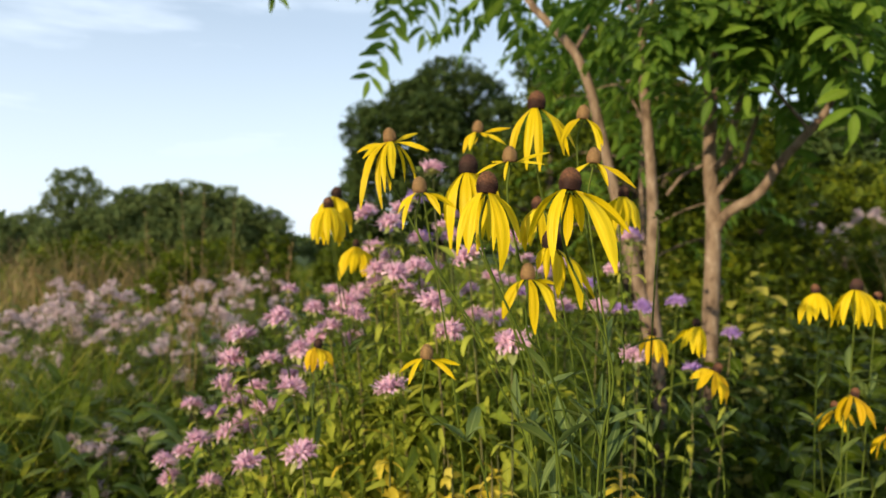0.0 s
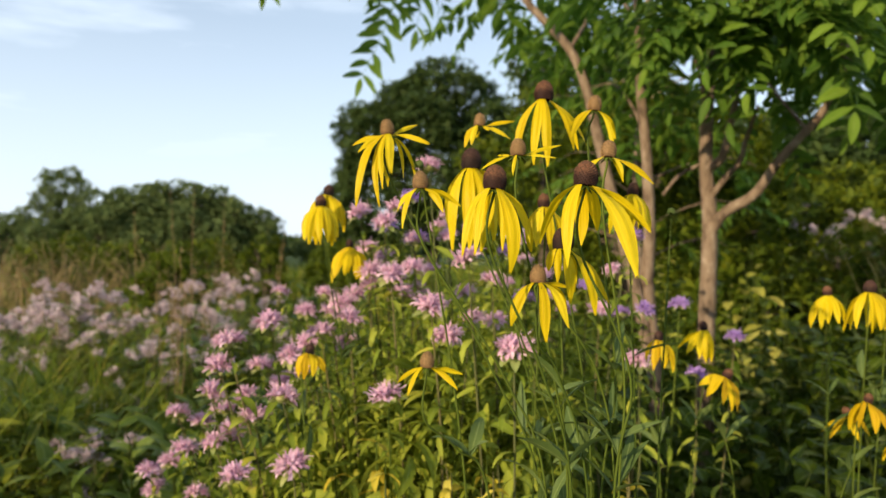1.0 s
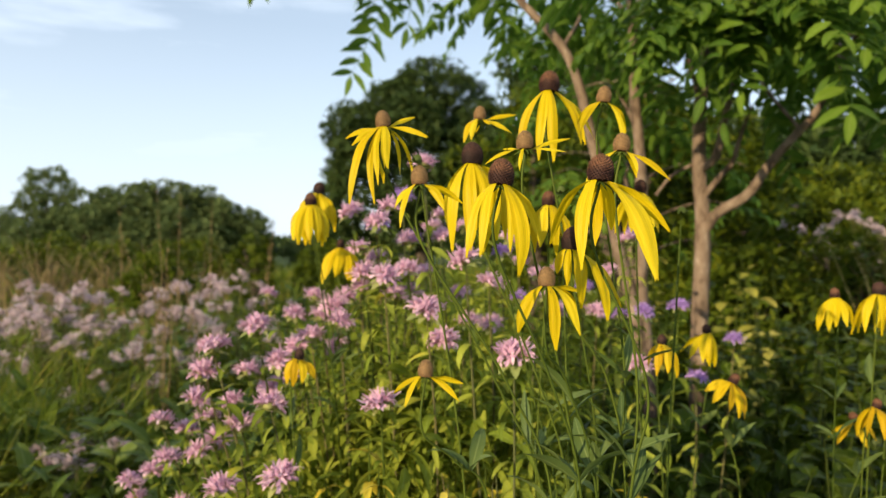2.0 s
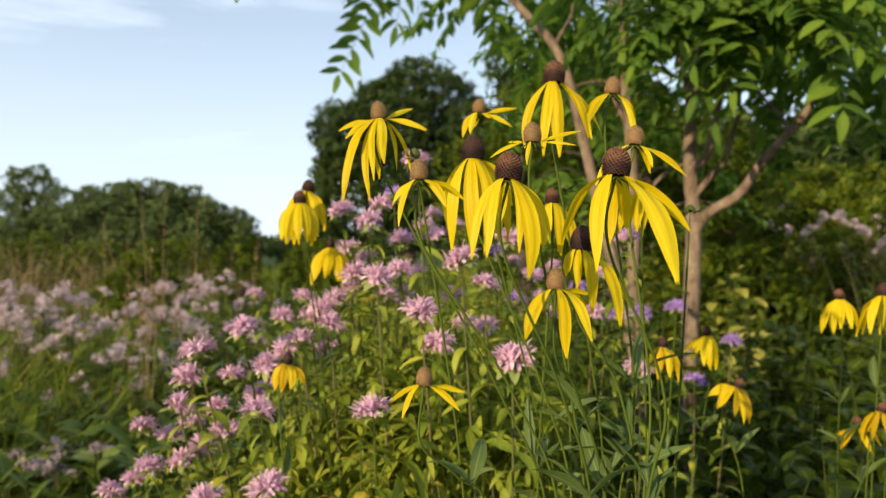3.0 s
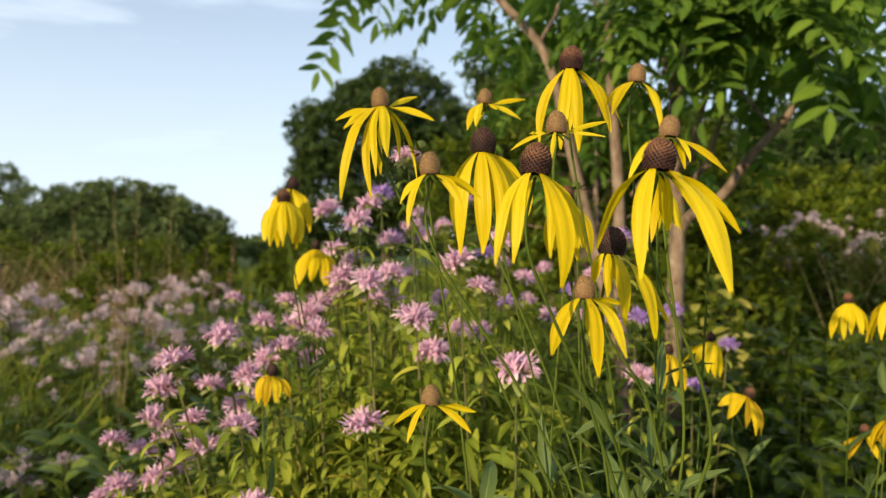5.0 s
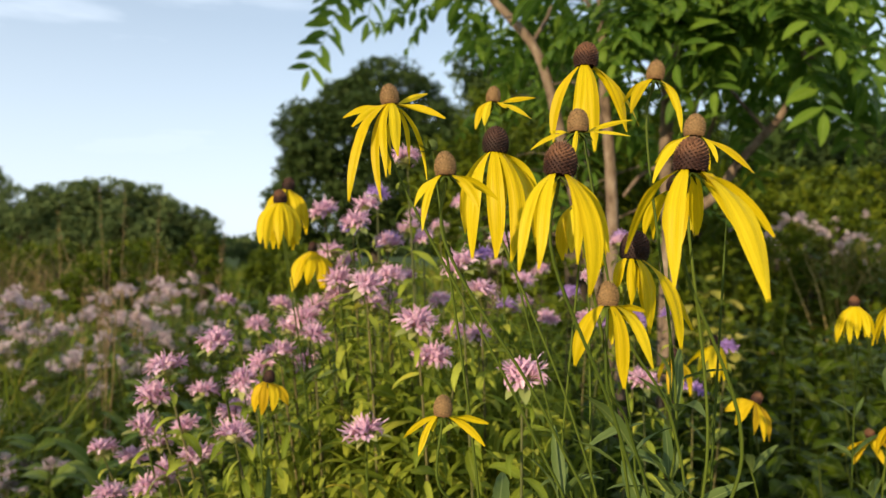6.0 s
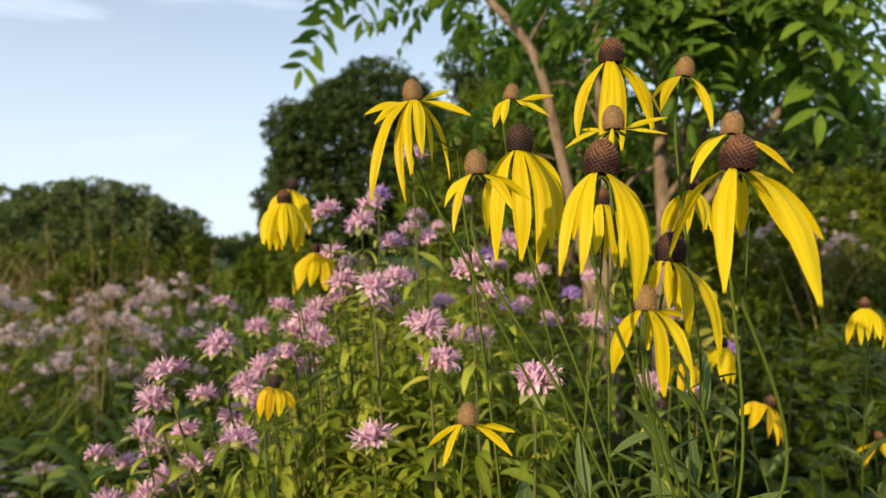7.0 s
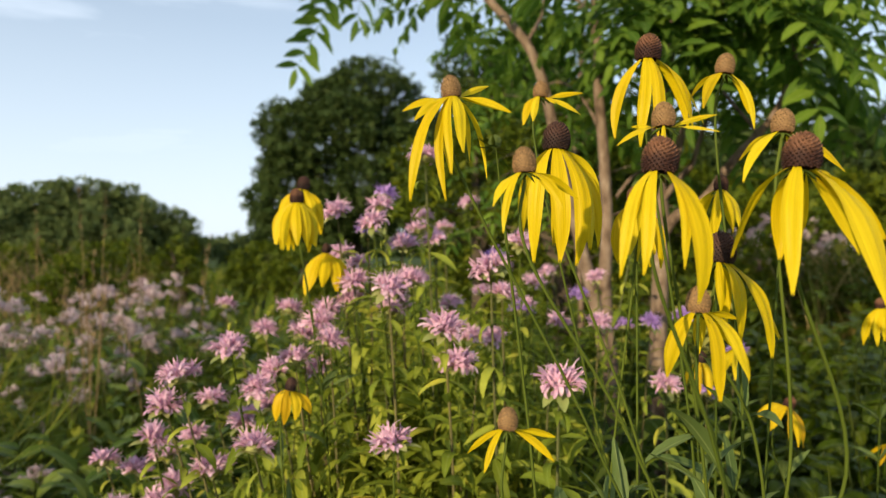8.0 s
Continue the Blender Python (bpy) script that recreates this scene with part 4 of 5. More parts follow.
def bee_balm(head, foot, seed, violet=False, flower=True, size=1.0, tilt=None, pairs=10, yellow=False):
    """One stem from the ground to its head; leaves in crossed pairs."""
    r = np.random.default_rng(seed)
    t = thing("bee_balm", (*foot, 0), "bee balm stem with a ragged violet flower head" if violet else "bee balm stem with a ragged lavender-pink flower head" if flower else "leafy bee balm stem without a flower", "flower", "bee balm clump")
    e = np.array(head) - [foot[0], foot[1], 0]
    side = np.array([e[0], e[1], 0])
    line = smooth_line([(0, 0, 0), side * 0.35 + [r.normal(0, 0.01), r.normal(0, 0.01), e[2] * 0.5], side * 0.72 + [r.normal(0, 0.006), 0, e[2] * 0.82], e], 14)
    part("stem", tube(line, 0.0024, 0.0012, 5), M_STEM_RED if seed % 3 else M_STEM, t)
    L = np.linspace(0, 1, 15)
    for k in range(pairs):
        u = 0.965 - 0.43 * k / pairs - r.uniform(0, 0.02)
        p = np.array([np.interp(u, L, line[:, i]) for i in range(3)])
        a = (k % 2) * 90 + seed * 37 + r.uniform(-20, 20)
        s = (0.42 + 0.26 * min(1, k / 3.0)) * r.uniform(0.75, 1.2) * (1.3 if yellow else 1.0)
        for h in (0, 180):
            piece("leaf", (YLEAVES if yellow else BLEAVES)[int(r.integers(3 if yellow else 6))], t, pose(*p, r.uniform(-55, 15), r.uniform(-25, 25), a + h + r.uniform(-15, 15)) @ Matrix.Scale(s, 4))
    if flower:
        tx, ty = tilt or (r.uniform(-22, 22), r.uniform(-22, 22))
        m = pose(*e, tx, ty, r.uniform(0, 360)) @ Matrix.Diagonal((size, size, size * 0.78, 1))
        h = piece("flower_head", (HEADS_V if violet else HEADS)[int(r.integers(2 if violet else 5))], t, m, "ragged violet florets" if violet else "ragged lavender-pink florets")
        piece("button", BUTTONS[int(r.integers(2))], h)
        piece("bract_ring", BRACTS[int(r.integers(3))], h)
    return t


BALM_FRONT = [(-0.169, 0.78, 0.953), (-0.239, 0.8, 0.934), (-0.394, 1.02, 0.953), (-0.418, 0.98, 0.88), (-0.357, 0.95, 0.921), (-0.305, 0.92, 0.938), (-0.188, 0.81, 1.024), (-0.309, 0.92, 1.006), (-0.285, 0.88, 1.048), (-0.267, 0.86, 1.08), (-0.222, 0.885, 1.104), (-0.24, 0.88, 0.981), (-0.307, 1.31, 1.115), (-0.198, 0.9, 1.059), (-0.161, 0.92, 1.086), (-0.123, 0.92, 1.105), (-0.061, 0.78, 1.032), (-0.012, 0.8, 1.131), (-0.062, 0.85, 1.167), (-0.036, 0.9, 1.173), (-0.136, 0.96, 1.122), (0.077, 0.73, 1.092), (0.009, 0.85, 1.089), (0.032, 0.8, 1.188), (0.07, 0.92, 1.155), (-0.076, 0.93, 1.236), (-0.015, 0.95, 1.314), (-0.118, 1, 1.253), (-0.064, 1.02, 1.261)]
BALM_BEHIND = [(-0.159, 1, 1.104), (-0.038, 1, 1.211), (-0.097, 0.96, 1.168), (0.268, 0.92, 1.048), (0.327, 1.15, 1.216), (0.111, 1, 1.215), (-0.339, 0.95, 0.857), (-0.418, 1, 0.847), (-0.296, 0.96, 0.941), (-0.188, 0.97, 1.066), (-0.131, 1.05, 1.128), (-0.217, 0.95, 1.013), (-0.013, 1.05, 1.165), (-0.116, 1.08, 1.201), (0.049, 1, 1.097), (-0.054, 0.98, 1.133), (0.015, 1.1, 1.22), (-0.285, 1, 0.984), (-0.264, 1, 1.027), (-0.218, 1.1, 1.098), (-0.185, 1.1, 1.125), (-0.099, 1, 1.145), (-0.037, 1.08, 1.135), (-0.091, 1.12, 1.186), (-0.368, 1.05, 0.932), (-0.32, 1, 0.962), (-0.413, 1.05, 0.873), (-0.194, 1, 1.019), (-0.141, 1.02, 1.059)]
for k, h in enumerate(BALM_FRONT + BALM_BEHIND):
    rr = np.random.default_rng(900 + k)
    bee_balm(h, (round(h[0] * 0.7 + 0.03 + rr.uniform(-0.04, 0.04), 3), round(h[1] + 0.10 + rr.uniform(-0.05, 0.05), 3)), 800 + k, False, True, 0.94 if h[1] < 0.9 else 0.86)
BACK = [(0.018, 1.300, 1.263), (0.068, 1.400, 1.247), (0.099, 1.300, 1.286), (0.121, 1.200, 1.195), (0.180, 1.400, 1.175), (0.185, 1.200, 1.155), (0.253, 1.350, 1.166), (0.277, 1.250, 1.131), (0.365, 1.400, 1.155), (0.275, 1.150, 1.096), (0.225, 1.200, 1.092), (0.139, 1.100, 1.120), (0.087, 1.050, 1.087), (0.046, 1.150, 1.126), (0.001, 1.200, 1.237), (-0.051, 1.200, 1.293), (0.157, 1.500, 1.123), (0.255, 1.500, 1.097)]
for k, h in enumerate(BACK):
    bee_balm(h, (round(h[0] + 0.02, 3), round(h[1] + 0.07, 3)), 940 + k, k % 4 == 3, True, 0.86, None, 7)
for k, h in enumerate([(0.342, 1.120, 1.098), (0.413, 1.150, 1.105), (0.531, 1.200, 1.042), (0.421, 1.100, 0.995), (0.311, 1.150, 1.089), (-0.081, 0.990, 1.232), (-0.035, 1.050, 1.215), (0.350, 1.200, 1.222)]):
    bee_balm(h, (h[0] - 0.02, h[1] + 0.06), 860 + k, True, True, 0.8)
# leafy stems without flowers that fill the clump
rr = np.random.default_rng(99)
for k in range(34):
    x, y = rr.uniform(-0.40, 0.17), rr.uniform(0.78, 1.2)
    top = 1.12 - 0.30 * max(0.0, -x - 0.02) / 0.4 - 0.12 * max(0, x - 0.15) / 0.3 + rr.uniform(-0.16, 0.0)
    bee_balm((x, y, top), (x + rr.uniform(-0.03, 0.06), y + 0.06), 1000 + k, False, False, 1, None, 9)


for k, h in enumerate([(-0.062, 0.760, 0.970), (0.010, 0.730, 0.963), (0.041, 0.720, 0.951), (-0.009, 0.750, 0.947), (0.205, 0.760, 0.950), (0.139, 0.800, 0.916), (-0.102, 0.820, 0.909), (-0.043, 0.780, 0.923), (0.068, 0.820, 0.945), (-0.076, 0.800, 0.993), (0.030, 0.740, 0.925), (0.004, 0.740, 0.970), (0.049, 0.740, 0.976), (0.063, 0.720, 0.951), (0.010, 0.720, 0.945), (-0.124, 0.800, 0.951), (-0.062, 0.760, 0.944), (0.203, 0.740, 0.970), (0.209, 0.740, 0.938), (0.053, 0.710, 0.970), (0.076, 0.720, 0.938)]):
    bee_balm(h, (h[0] + 0.02, h[1] + 0.05), 1200 + k, False, False, 1, None, 8, True)


def fill_foliage(n, cx, cy, a, b0, lift, seed):
    r = np.random.default_rng(seed)
    th, d = r.uniform(0, 6.2832, n), np.sqrt(r.random(n)) * (1 + 0.07 * r.normal(size=n))
    x, y = cx + a * d * np.cos(th), cy + b0 * d * np.sin(th)
    top = 1.06 + lift - 0.34 * np.maximum(0, -x - 0.02) / 0.4 - 0.16 * np.maximum(0, x - 0.15) / 0.3
    z = top - 0.05 - 0.52 * r.random(n) ** 1.1
    b = blade(0.047, 0.0108, 5, 0.04, 0.3, 1.1, 0.3, 0.35, 0.0, 2, 0.3)
    s = scatter(b, turns(r.uniform(0, 6.3, n), r.normal(-0.55, 0.5, n), r.normal(0, 0.45, n), np.stack([x, y, z], -1), 0.5 + 0.8 * r.random(n)))
    tagged(part("bee_balm_foliage", s, M_BFILL), "dense green and yellowing leaves of the bee balm clump", "foliage", "", "stuff")


fill_foliage(11500, -0.13, 1.15, 0.37, 0.38, 0.0, 5)
fill_foliage(3500, -0.16, 1.06, 0.27, 0.22, 0.075, 8)
fill_foliage(2800, 0.06, 1.50, 0.28, 0.26, 0.09, 6)


# ---- coneflowers ----
def cone_shape(width, height):
    """An egg, widest near its foot, set with spiralling florets."""
    def girth(z):
        return 0.5 * width * math.sqrt(max(0.0, 1 - ((z + 0.22) / 1.22) ** 2))

    core = dome(1.0, 1.0, 10, 16, -0.62)
    v = core[0].copy()
    for row in v:
        f = girth(row[2]) * 0.95 / (math.hypot(row[0], row[1]) + 1e-9)
        row[:2] *= f
        row[2] *= 0.5 * height * 0.96
    out = [(v, core[1], core[2])]
    n = 270
    bud = dome(0.00041, 0.00092, 3, 6, -0.1)
    for k in range(n):
        z = 1 - 1.84 * (k + 0.5) / n
        rad, a = girth(z), k * 2.39996
        p = Vector((math.cos(a) * rad * 0.97, math.sin(a) * rad * 0.97, z * 0.485 * height))
        d = Vector((math.cos(a) * rad / width, math.sin(a) * rad / width, (z + 0.22) * 0.42))
        out.append(moved(bud, Matrix.Translation(p) @ d.to_track_quat("Z", "Y").to_matrix().to_4x4() @ Matrix.Scale(width / 0.0135, 4)))
    return cat(out)


CONES = {}
for kind, material in (("young", M_CONE_YOUNG), ("mid", M_CONE_MID), ("dark", M_CONE_DARK)):
    for w, h in ((0.0104, 0.0128), (0.0142, 0.0162)):
        CONES[kind, w] = mesh("cone", cone_shape(w, h), material)


def petal(tip, width, start, seed):
    """A ray petal from its start under the cone to its tip: arched, furrowed, narrow at the foot, notched at the end."""
    r = np.random.default_rng(seed)
    n, across = 14, 6
    p0, p3 = np.array(start, float), np.array(tip, float)
    chord = p3 - p0
    length = np.linalg.norm(chord)
    e = chord / length
    out = np.array([p3[0], p3[1], 0.0])
    out /= np.linalg.norm(out) + 1e-9
    side = np.cross(out, [0, 0, 1.0])
    up = np.cross(side, e)
    up /= np.linalg.norm(up)
    steep = max(0.0, -e[2])
    arch, hang = (0.12 + 0.62 * steep ** 2) * r.uniform(0.8, 1.15), (0.1 + 0.25 * steep) * r.uniform(0.7, 1.3)
    a, b = e + arch * up, e - hang * up
    p1 = p0 + 0.36 * length * a / np.linalg.norm(a)
    p2 = p3 - 0.36 * length * b / np.linalg.norm(b)
    t = np.linspace(0, 1, n + 1)[:, None]
    line = (1 - t) ** 3 * p0 + 3 * t * (1 - t) ** 2 * p1 + 3 * t * t * (1 - t) * p2 + t ** 3 * p3
    line = line + side * (0.03 * length * np.sin(t * 4 + r.uniform(0, 6)) * t)
    tan = np.gradient(line, axis=0)
    tan /= np.linalg.norm(tan, axis=1)[:, None]
    nor = np.cross(np.broadcast_to(side, tan.shape), tan)
    nor /= np.linalg.norm(nor, axis=1)[:, None]
    # petals turn on their length towards the open side of the clump
    turn = np.arctan2(side[1], -nor[:, 1:2])
    turn = np.where(np.abs(turn) > np.pi / 2, turn - np.sign(turn) * np.pi, turn)
    roll = 0.7 * turn * np.minimum(1, t * 2.5) + r.normal(0, 0.14) + r.normal(0, 0.3) * t
    sd = np.cos(roll) * side + np.sin(roll) * nor
    nn = -np.sin(roll) * side + np.cos(roll) * nor
    t = t[:, 0]
    wide = r.uniform(0.42, 0.58)
    prof = np.where(t < wide, 0.36 + 0.64 * np.sin(0.5 * np.pi * np.minimum(t / wide, 1)) ** 0.85, np.clip(np.cos(0.5 * np.pi * np.clip((t - wide) / (1 - wide), 0, 1)), 0, 1) ** 0.74)
    prof[-1] = 0.13
    c = np.linspace(-1, 1, across + 1)
    x = 0.5 * width * prof[:, None] * c[None]
    furrow = 0.055 * np.cos(c * np.pi * 2.0)[None] * np.sin(np.pi * np.clip(t, 0.02, 0.98))[:, None] ** 0.5
    h = width * prof[:, None] * (furrow - r.uniform(0.02, 0.20) * (c ** 2)[None])
    h += 0.05 * width * np.sin(t * r.uniform(7, 13) + r.uniform(0, 6))[:, None] * c[None] * t[:, None]
    v = line[:, None] + x[..., None] * sd[:, None] + h[..., None] * nn[:, None]
    v[-1] += (0.02 * length * np.cos(c * np.pi * 2.0))[:, None] * tan[-1]
    i = np.arange(n)[:, None] * (across + 1) + np.arange(across)[None]
    q = np.stack([i, i + 1, i + across + 2, i + across + 1], -1).reshape(-1, 4)
    uv = np.stack([np.broadcast_to(0.5 + 0.5 * c, x.shape), np.broadcast_to(t[:, None], x.shape)], -1).reshape(-1, 2)
    return v.reshape(-1, 3), q, uv


CLEAVES = [mesh("leaf", blade(0.066 + 0.010 * (k % 3), 0.0125 + 0.003 * (k % 2), 10, 0.03, 0.42, 0.25 + 0.25 * k, 0.35, 0.1, 0.05, 2, 0.16, 0.10), M_CLEAF) for k in range(4)]


def star(hh, r):
    """The calyx: one thin green star under the cone, its points bent down."""
    n = 18
    a = np.arange(n + 1) * 2 * math.pi / n
    rings = []
    for k, (r_in, r_out, z_in, z_out) in enumerate(((0.0009, 0.0009, 0.0, 0.0), (0.0028, 0.0024, 0.0002, 0.0002), (0.0068, 0.0030, -0.0022, -0.0001), (0.0080, 0.0031, -0.0040, -0.0002))):
        even = np.arange(n + 1) % 2 == 0
        rad = np.where(even, r_in, r_out)
        rings.append(np.stack([np.cos(a) * rad, np.sin(a) * rad, np.where(even, z_in, z_out) - hh * 0.47], -1))
    v = np.concatenate(rings)
    i = (np.arange(3)[:, None] * (n + 1) + np.arange(n)[None]).ravel()
    q = np.stack([i, i + 1, i + n + 2, i + n + 1], -1)
    return v, q, np.tile(np.array([[0.5, 0.5]]), (len(v), 1))


def coneflower(head, via, foot, seed, kind="young", big=False, rays=10, length=0.05, width=0.0095, droop=1.4, tilt=(0, 0), old=False, leaves=2, cone=1.0):
    """A drooping yellow coneflower. via: points that its stem passes; rays: how many petals, or for each the millimetres
    from the cone's middle to its tip (to the side, away, up) and its width."""
    r = np.random.default_rng(seed)
    t = thing("coneflower", (*foot, 0), "%s yellow coneflower with drooping petals and a %s cone" % ("fading" if old else "tall", {"young": "grey-brown", "mid": "brown", "dark": "dark brown"}[kind]), "flower", "coneflowers")
    o = np.array([*foot, 0.0])
    w = 0.0142 if big else 0.0104
    hh = (0.0162 if big else 0.0128) * cone
    m = pose(*(np.array(head) - o), tilt[0], tilt[1], 0)
    foot_of_cone = np.array(m @ Vector((0, 0, -hh * 0.40)))
    below = np.array(m @ Vector((0, 0, -0.045)))
    low = np.array(via[0]) - o
    pts = [(0, 0, 0), low * [0.3, 0.3, 0.4], low * [0.65, 0.65, 0.72], low] + [tuple(np.array(p) - o) for p in via[1:]] + [below, foot_of_cone]
    line = smooth_line(pts, 48)
    part("stem", tube(line, 0.00112, 0.0008, 7, 0.02, 0.7), M_STEM, t)
    piece("cone", CONES[kind, w], t, m @ Matrix.Scale(cone, 4), {"young": "grey-brown cone", "mid": "brown cone", "dark": "dark brown cone"}[kind])
    if isinstance(rays, int):
        turn = r.uniform(0, 6.28)
        spread = [turn + k * 2 * math.pi / rays + r.uniform(-0.25, 0.25) for k in range(rays)]
        far = [length * 1000 * r.uniform(0.85, 1.08) for k in range(rays)]
        hang = [min(1.5, droop * r.uniform(0.86, 1.0)) for k in range(rays)]
        rays = [(math.sin(a) * (f * math.cos(d) + 4), math.cos(a) * (f * math.cos(d) + 4), -f * math.sin(d) * 0.92 - 5, width * 1000 * r.uniform(0.85, 1.1)) for a, f, d in zip(spread, far, hang)]
    for k, (dx, dy, dz, wide) in enumerate(rays):
        flat = math.hypot(dx, dy)
        start = (dx / flat * w * 0.36, dy / flat * w * 0.36, -hh * 0.41)
        tip = np.array(m.to_3x3().inverted() @ Vector((dx, dy, dz))) * 0.001
        piece("petal", mesh("petal", petal(tip, wide * 0.00098, start, seed * 50 + k), M_PETAL_OLD if old else M_PETAL), t, m)
    piece("calyx", mesh("calyx", star(hh, r), M_STEM), t, m)
    L = np.linspace(0, 1, 49)
    for k in range(leaves):
        z = min(r.uniform(0.99, 1.11), head[2] - 0.08) - 0.05 * k
        u = float(np.interp(z, line[:, 2], L))
        p = np.array([np.interp(u, L, line[:, i]) for i in range(3)])
        a = r.uniform(0, 360)
        for j in range(int(r.integers(1, 4))):
            piece("leaf", CLEAVES[int(r.integers(4))], t, pose(*p, r.uniform(25, 68), r.uniform(-30, 30), a + j * 130 + r.uniform(-25, 25)) @ Matrix.Scale(r.uniform(0.42, 0.72), 4))
    return t


# the main group
coneflower((-0.0442, 0.5384, 1.2935), [(0.079, 0.568, 0.991), (0.040, 0.553, 1.100)], (0.094, 0.587), 1, "young", False,
           [(-25.8, -5, -14.3, 4.2), (-20.9, -12, -20.6, 5.2), (-22, -12, -61.4, 5.9), (-19.9, -20, -32.1, 5.9), (-5.9, -14, -61.7, 4.9), (-3.1, -18, -48.5, 4.5), (0.7, 4, -45, 5.9), (4.9, -16, -37, 7), (12.6, 9, -38, 3.2), (23.7, 14, -46.7, 2.8), (23, 10, 4.2, 3.5), (32.4, 6, -11.2, 3.8), (31.7, -5, -13.6, 4.2)],
           tilt=(0, -6))
coneflower((0.0340, 0.6370, 1.3190), [(0.109, 0.667, 0.955), (0.080, 0.652, 1.082)], (0.089, 0.677), 2, "young", False,
           [(-14.5, -6, -26.3, 5.7), (-7.9, -10, -24.2, 5.3), (32.1, 5, 0, 4), (26.8, -7, -18, 4.8), (7.9, -8, -11, 4), (-2.2, 12, -14.5, 4.4)],
           tilt=(0, 4))
coneflower((0.0817, 0.5689, 1.3291), [(0.128, 0.599, 0.980), (0.117, 0.584, 1.094)], (0.139, 0.623), 3, "mid", True,
           [(-21.5, -2, -55.2, 6.5), (-8.8, -12, -61.3, 7.7), (-1.2, -16, -62.9, 8.1), (21.1, -14, -49.1, 7.3), (29.9, 6, -46.4, 6.5), (34.5, -2, -44.5, 5.8), (3.8, 14, -45.2, 6.9)],
           tilt=(0, 3), cone=1.06)
coneflower((0.1175, 0.5451, 1.3140), [(0.130, 0.575, 0.989), (0.138, 0.560, 1.099)], (0.135, 0.604), 4, "young", False,
           [(-21.2, -12, -28.5, 6.2), (-18.6, 8, -20.4, 3.7), (11.7, -10, -38.7, 4.4), (17.2, 3, -27, 5.1)],
           tilt=(4, 5))
coneflower((0.0496, 0.4839, 1.2698), [(0.090, 0.514, 1.011), (0.077, 0.499, 1.110)], (0.072, 0.528), 5, "young", False,
           [(-13.2, 6, -4.6, 2.5), (-25.8, -6, -15.7, 2.8), (-4.3, -9, -20, 2.5), (24.9, -6, -7.7, 2.8), (30.5, 7, 2.8, 2.8)],
           tilt=(0, 0))
coneflower((0.0303, 0.4476, 1.2449), [(0.086, 0.478, 1.024), (0.064, 0.463, 1.116)], (0.105, 0.490), 6, "mid", True,
           [(-20.9, -9, -49.2, 5.0), (-13.8, -14, -48.1, 5.7), (-8, 12, -34.1, 5.5), (3.9, -14, -45.9, 5.0), (7.7, -17, -59.1, 9.4), (22.8, 2, -41, 5.0), (-2.5, 14, -30.8, 5.5)],
           tilt=(0, 4))
coneflower((0.0850, 0.4352, 1.2460), [(0.110, 0.465, 1.029), (0.117, 0.450, 1.118)], (0.102, 0.493), 7, "mid", True,
           [(-27.9, 4, -42.3, 7), (-15.5, -13, -56.3, 8.1), (-0.3, 15, -43.4, 9.1), (10.4, 17, -33.8, 8), (26.5, -15, -61.9, 11.3), (40.7, 5, -35.1, 7), (34.3, 12, -41, 6.4), (8.6, -9, -12.3, 3.8)],
           tilt=(0, 5))
coneflower((0.1128, 0.4868, 1.2692), [(0.128, 0.517, 1.010), (0.128, 0.502, 1.109)], (0.119, 0.542), 8, "young", False,
           [(-26.4, -8, -30.5, 4.7), (29.9, -5, -24.2, 4.4), (7.2, -9, -19.8, 3.1), (12.6, 8, -21.4, 3.8), (-17.3, 9, -17.9, 4.1)],
           tilt=(0, 5))
coneflower((0.0618, 0.4744, 1.1832), [(0.103, 0.504, 1.015), (0.079, 0.489, 1.111)], (0.122, 0.515), 9, "young", False,
           [(-18.9, -8, -33.3, 7.8), (3.3, -13, -43.5, 7.5), (18.9, -10, -34.8, 6.3), (21.9, 4, -9.3, 4.5), (6.3, 10, -26.1, 6), (21.3, 8, -22.5, 6)],
           tilt=(0, 0))
coneflower((-0.0132, 0.5354, 1.1154), [(0.038, 0.565, 0.992), (0.010, 0.550, 1.043)], (0.120, 0.600), 10, "young", False,
           [(-22.6, -4, -16.7, 3.5), (-14.6, -9, -25.1, 3.8), (23, -8, -20.9, 4.5), (26.8, 3, -11.1, 5.6), (-5.9, 7, -16, 4.2)],
           tilt=(0, 3))
coneflower((-0.0175, 0.4854, 1.2473), [(0.075, 0.515, 1.011), (0.042, 0.500, 1.109)], (0.078, 0.545), 11, "young", False,
           [(-15.8, -5, -21.3, 4.6), (-11.6, -10, -33.2, 3.7), (15.8, -9, -22.2, 5.5), (27.7, 4, -17.1, 4.3)],
           tilt=(0, -3))
coneflower((0.0218, 0.5620, 1.2725), [(0.103, 0.592, 0.982), (0.076, 0.577, 1.095)], (0.104, 0.621), 15, "dark", True,
           [(-14.2, -8, -72.8, 9.3), (-3.7, -14, -72.1, 11.2), (7.5, -16, -74.3, 10.5), (16.8, -10, -65.3, 10.5), (25, -2, -64.2, 9), (28.8, 6, -40, 9.7), (-17.9, 9, -56.8, 9), (4.5, 14, -62.4, 9)],
           tilt=(0, 2), cone=1.1)
coneflower((0.0820, 0.4900, 1.2070), [(0.126, 0.520, 1.009), (0.110, 0.505, 1.109)], (0.110, 0.535), 16, "dark", True,
           [(-11, -3, -22, 5.4), (-6.9, -11, -29.3, 5.4), (0.9, -14, -43.5, 8.8), (10.4, 12, -37.2, 6.3), (19.2, -12, -51.3, 9.4), (32.1, 0, -44.1, 6.9), (8.5, 14, -24.6, 6.3)],
           tilt=(0, 6))
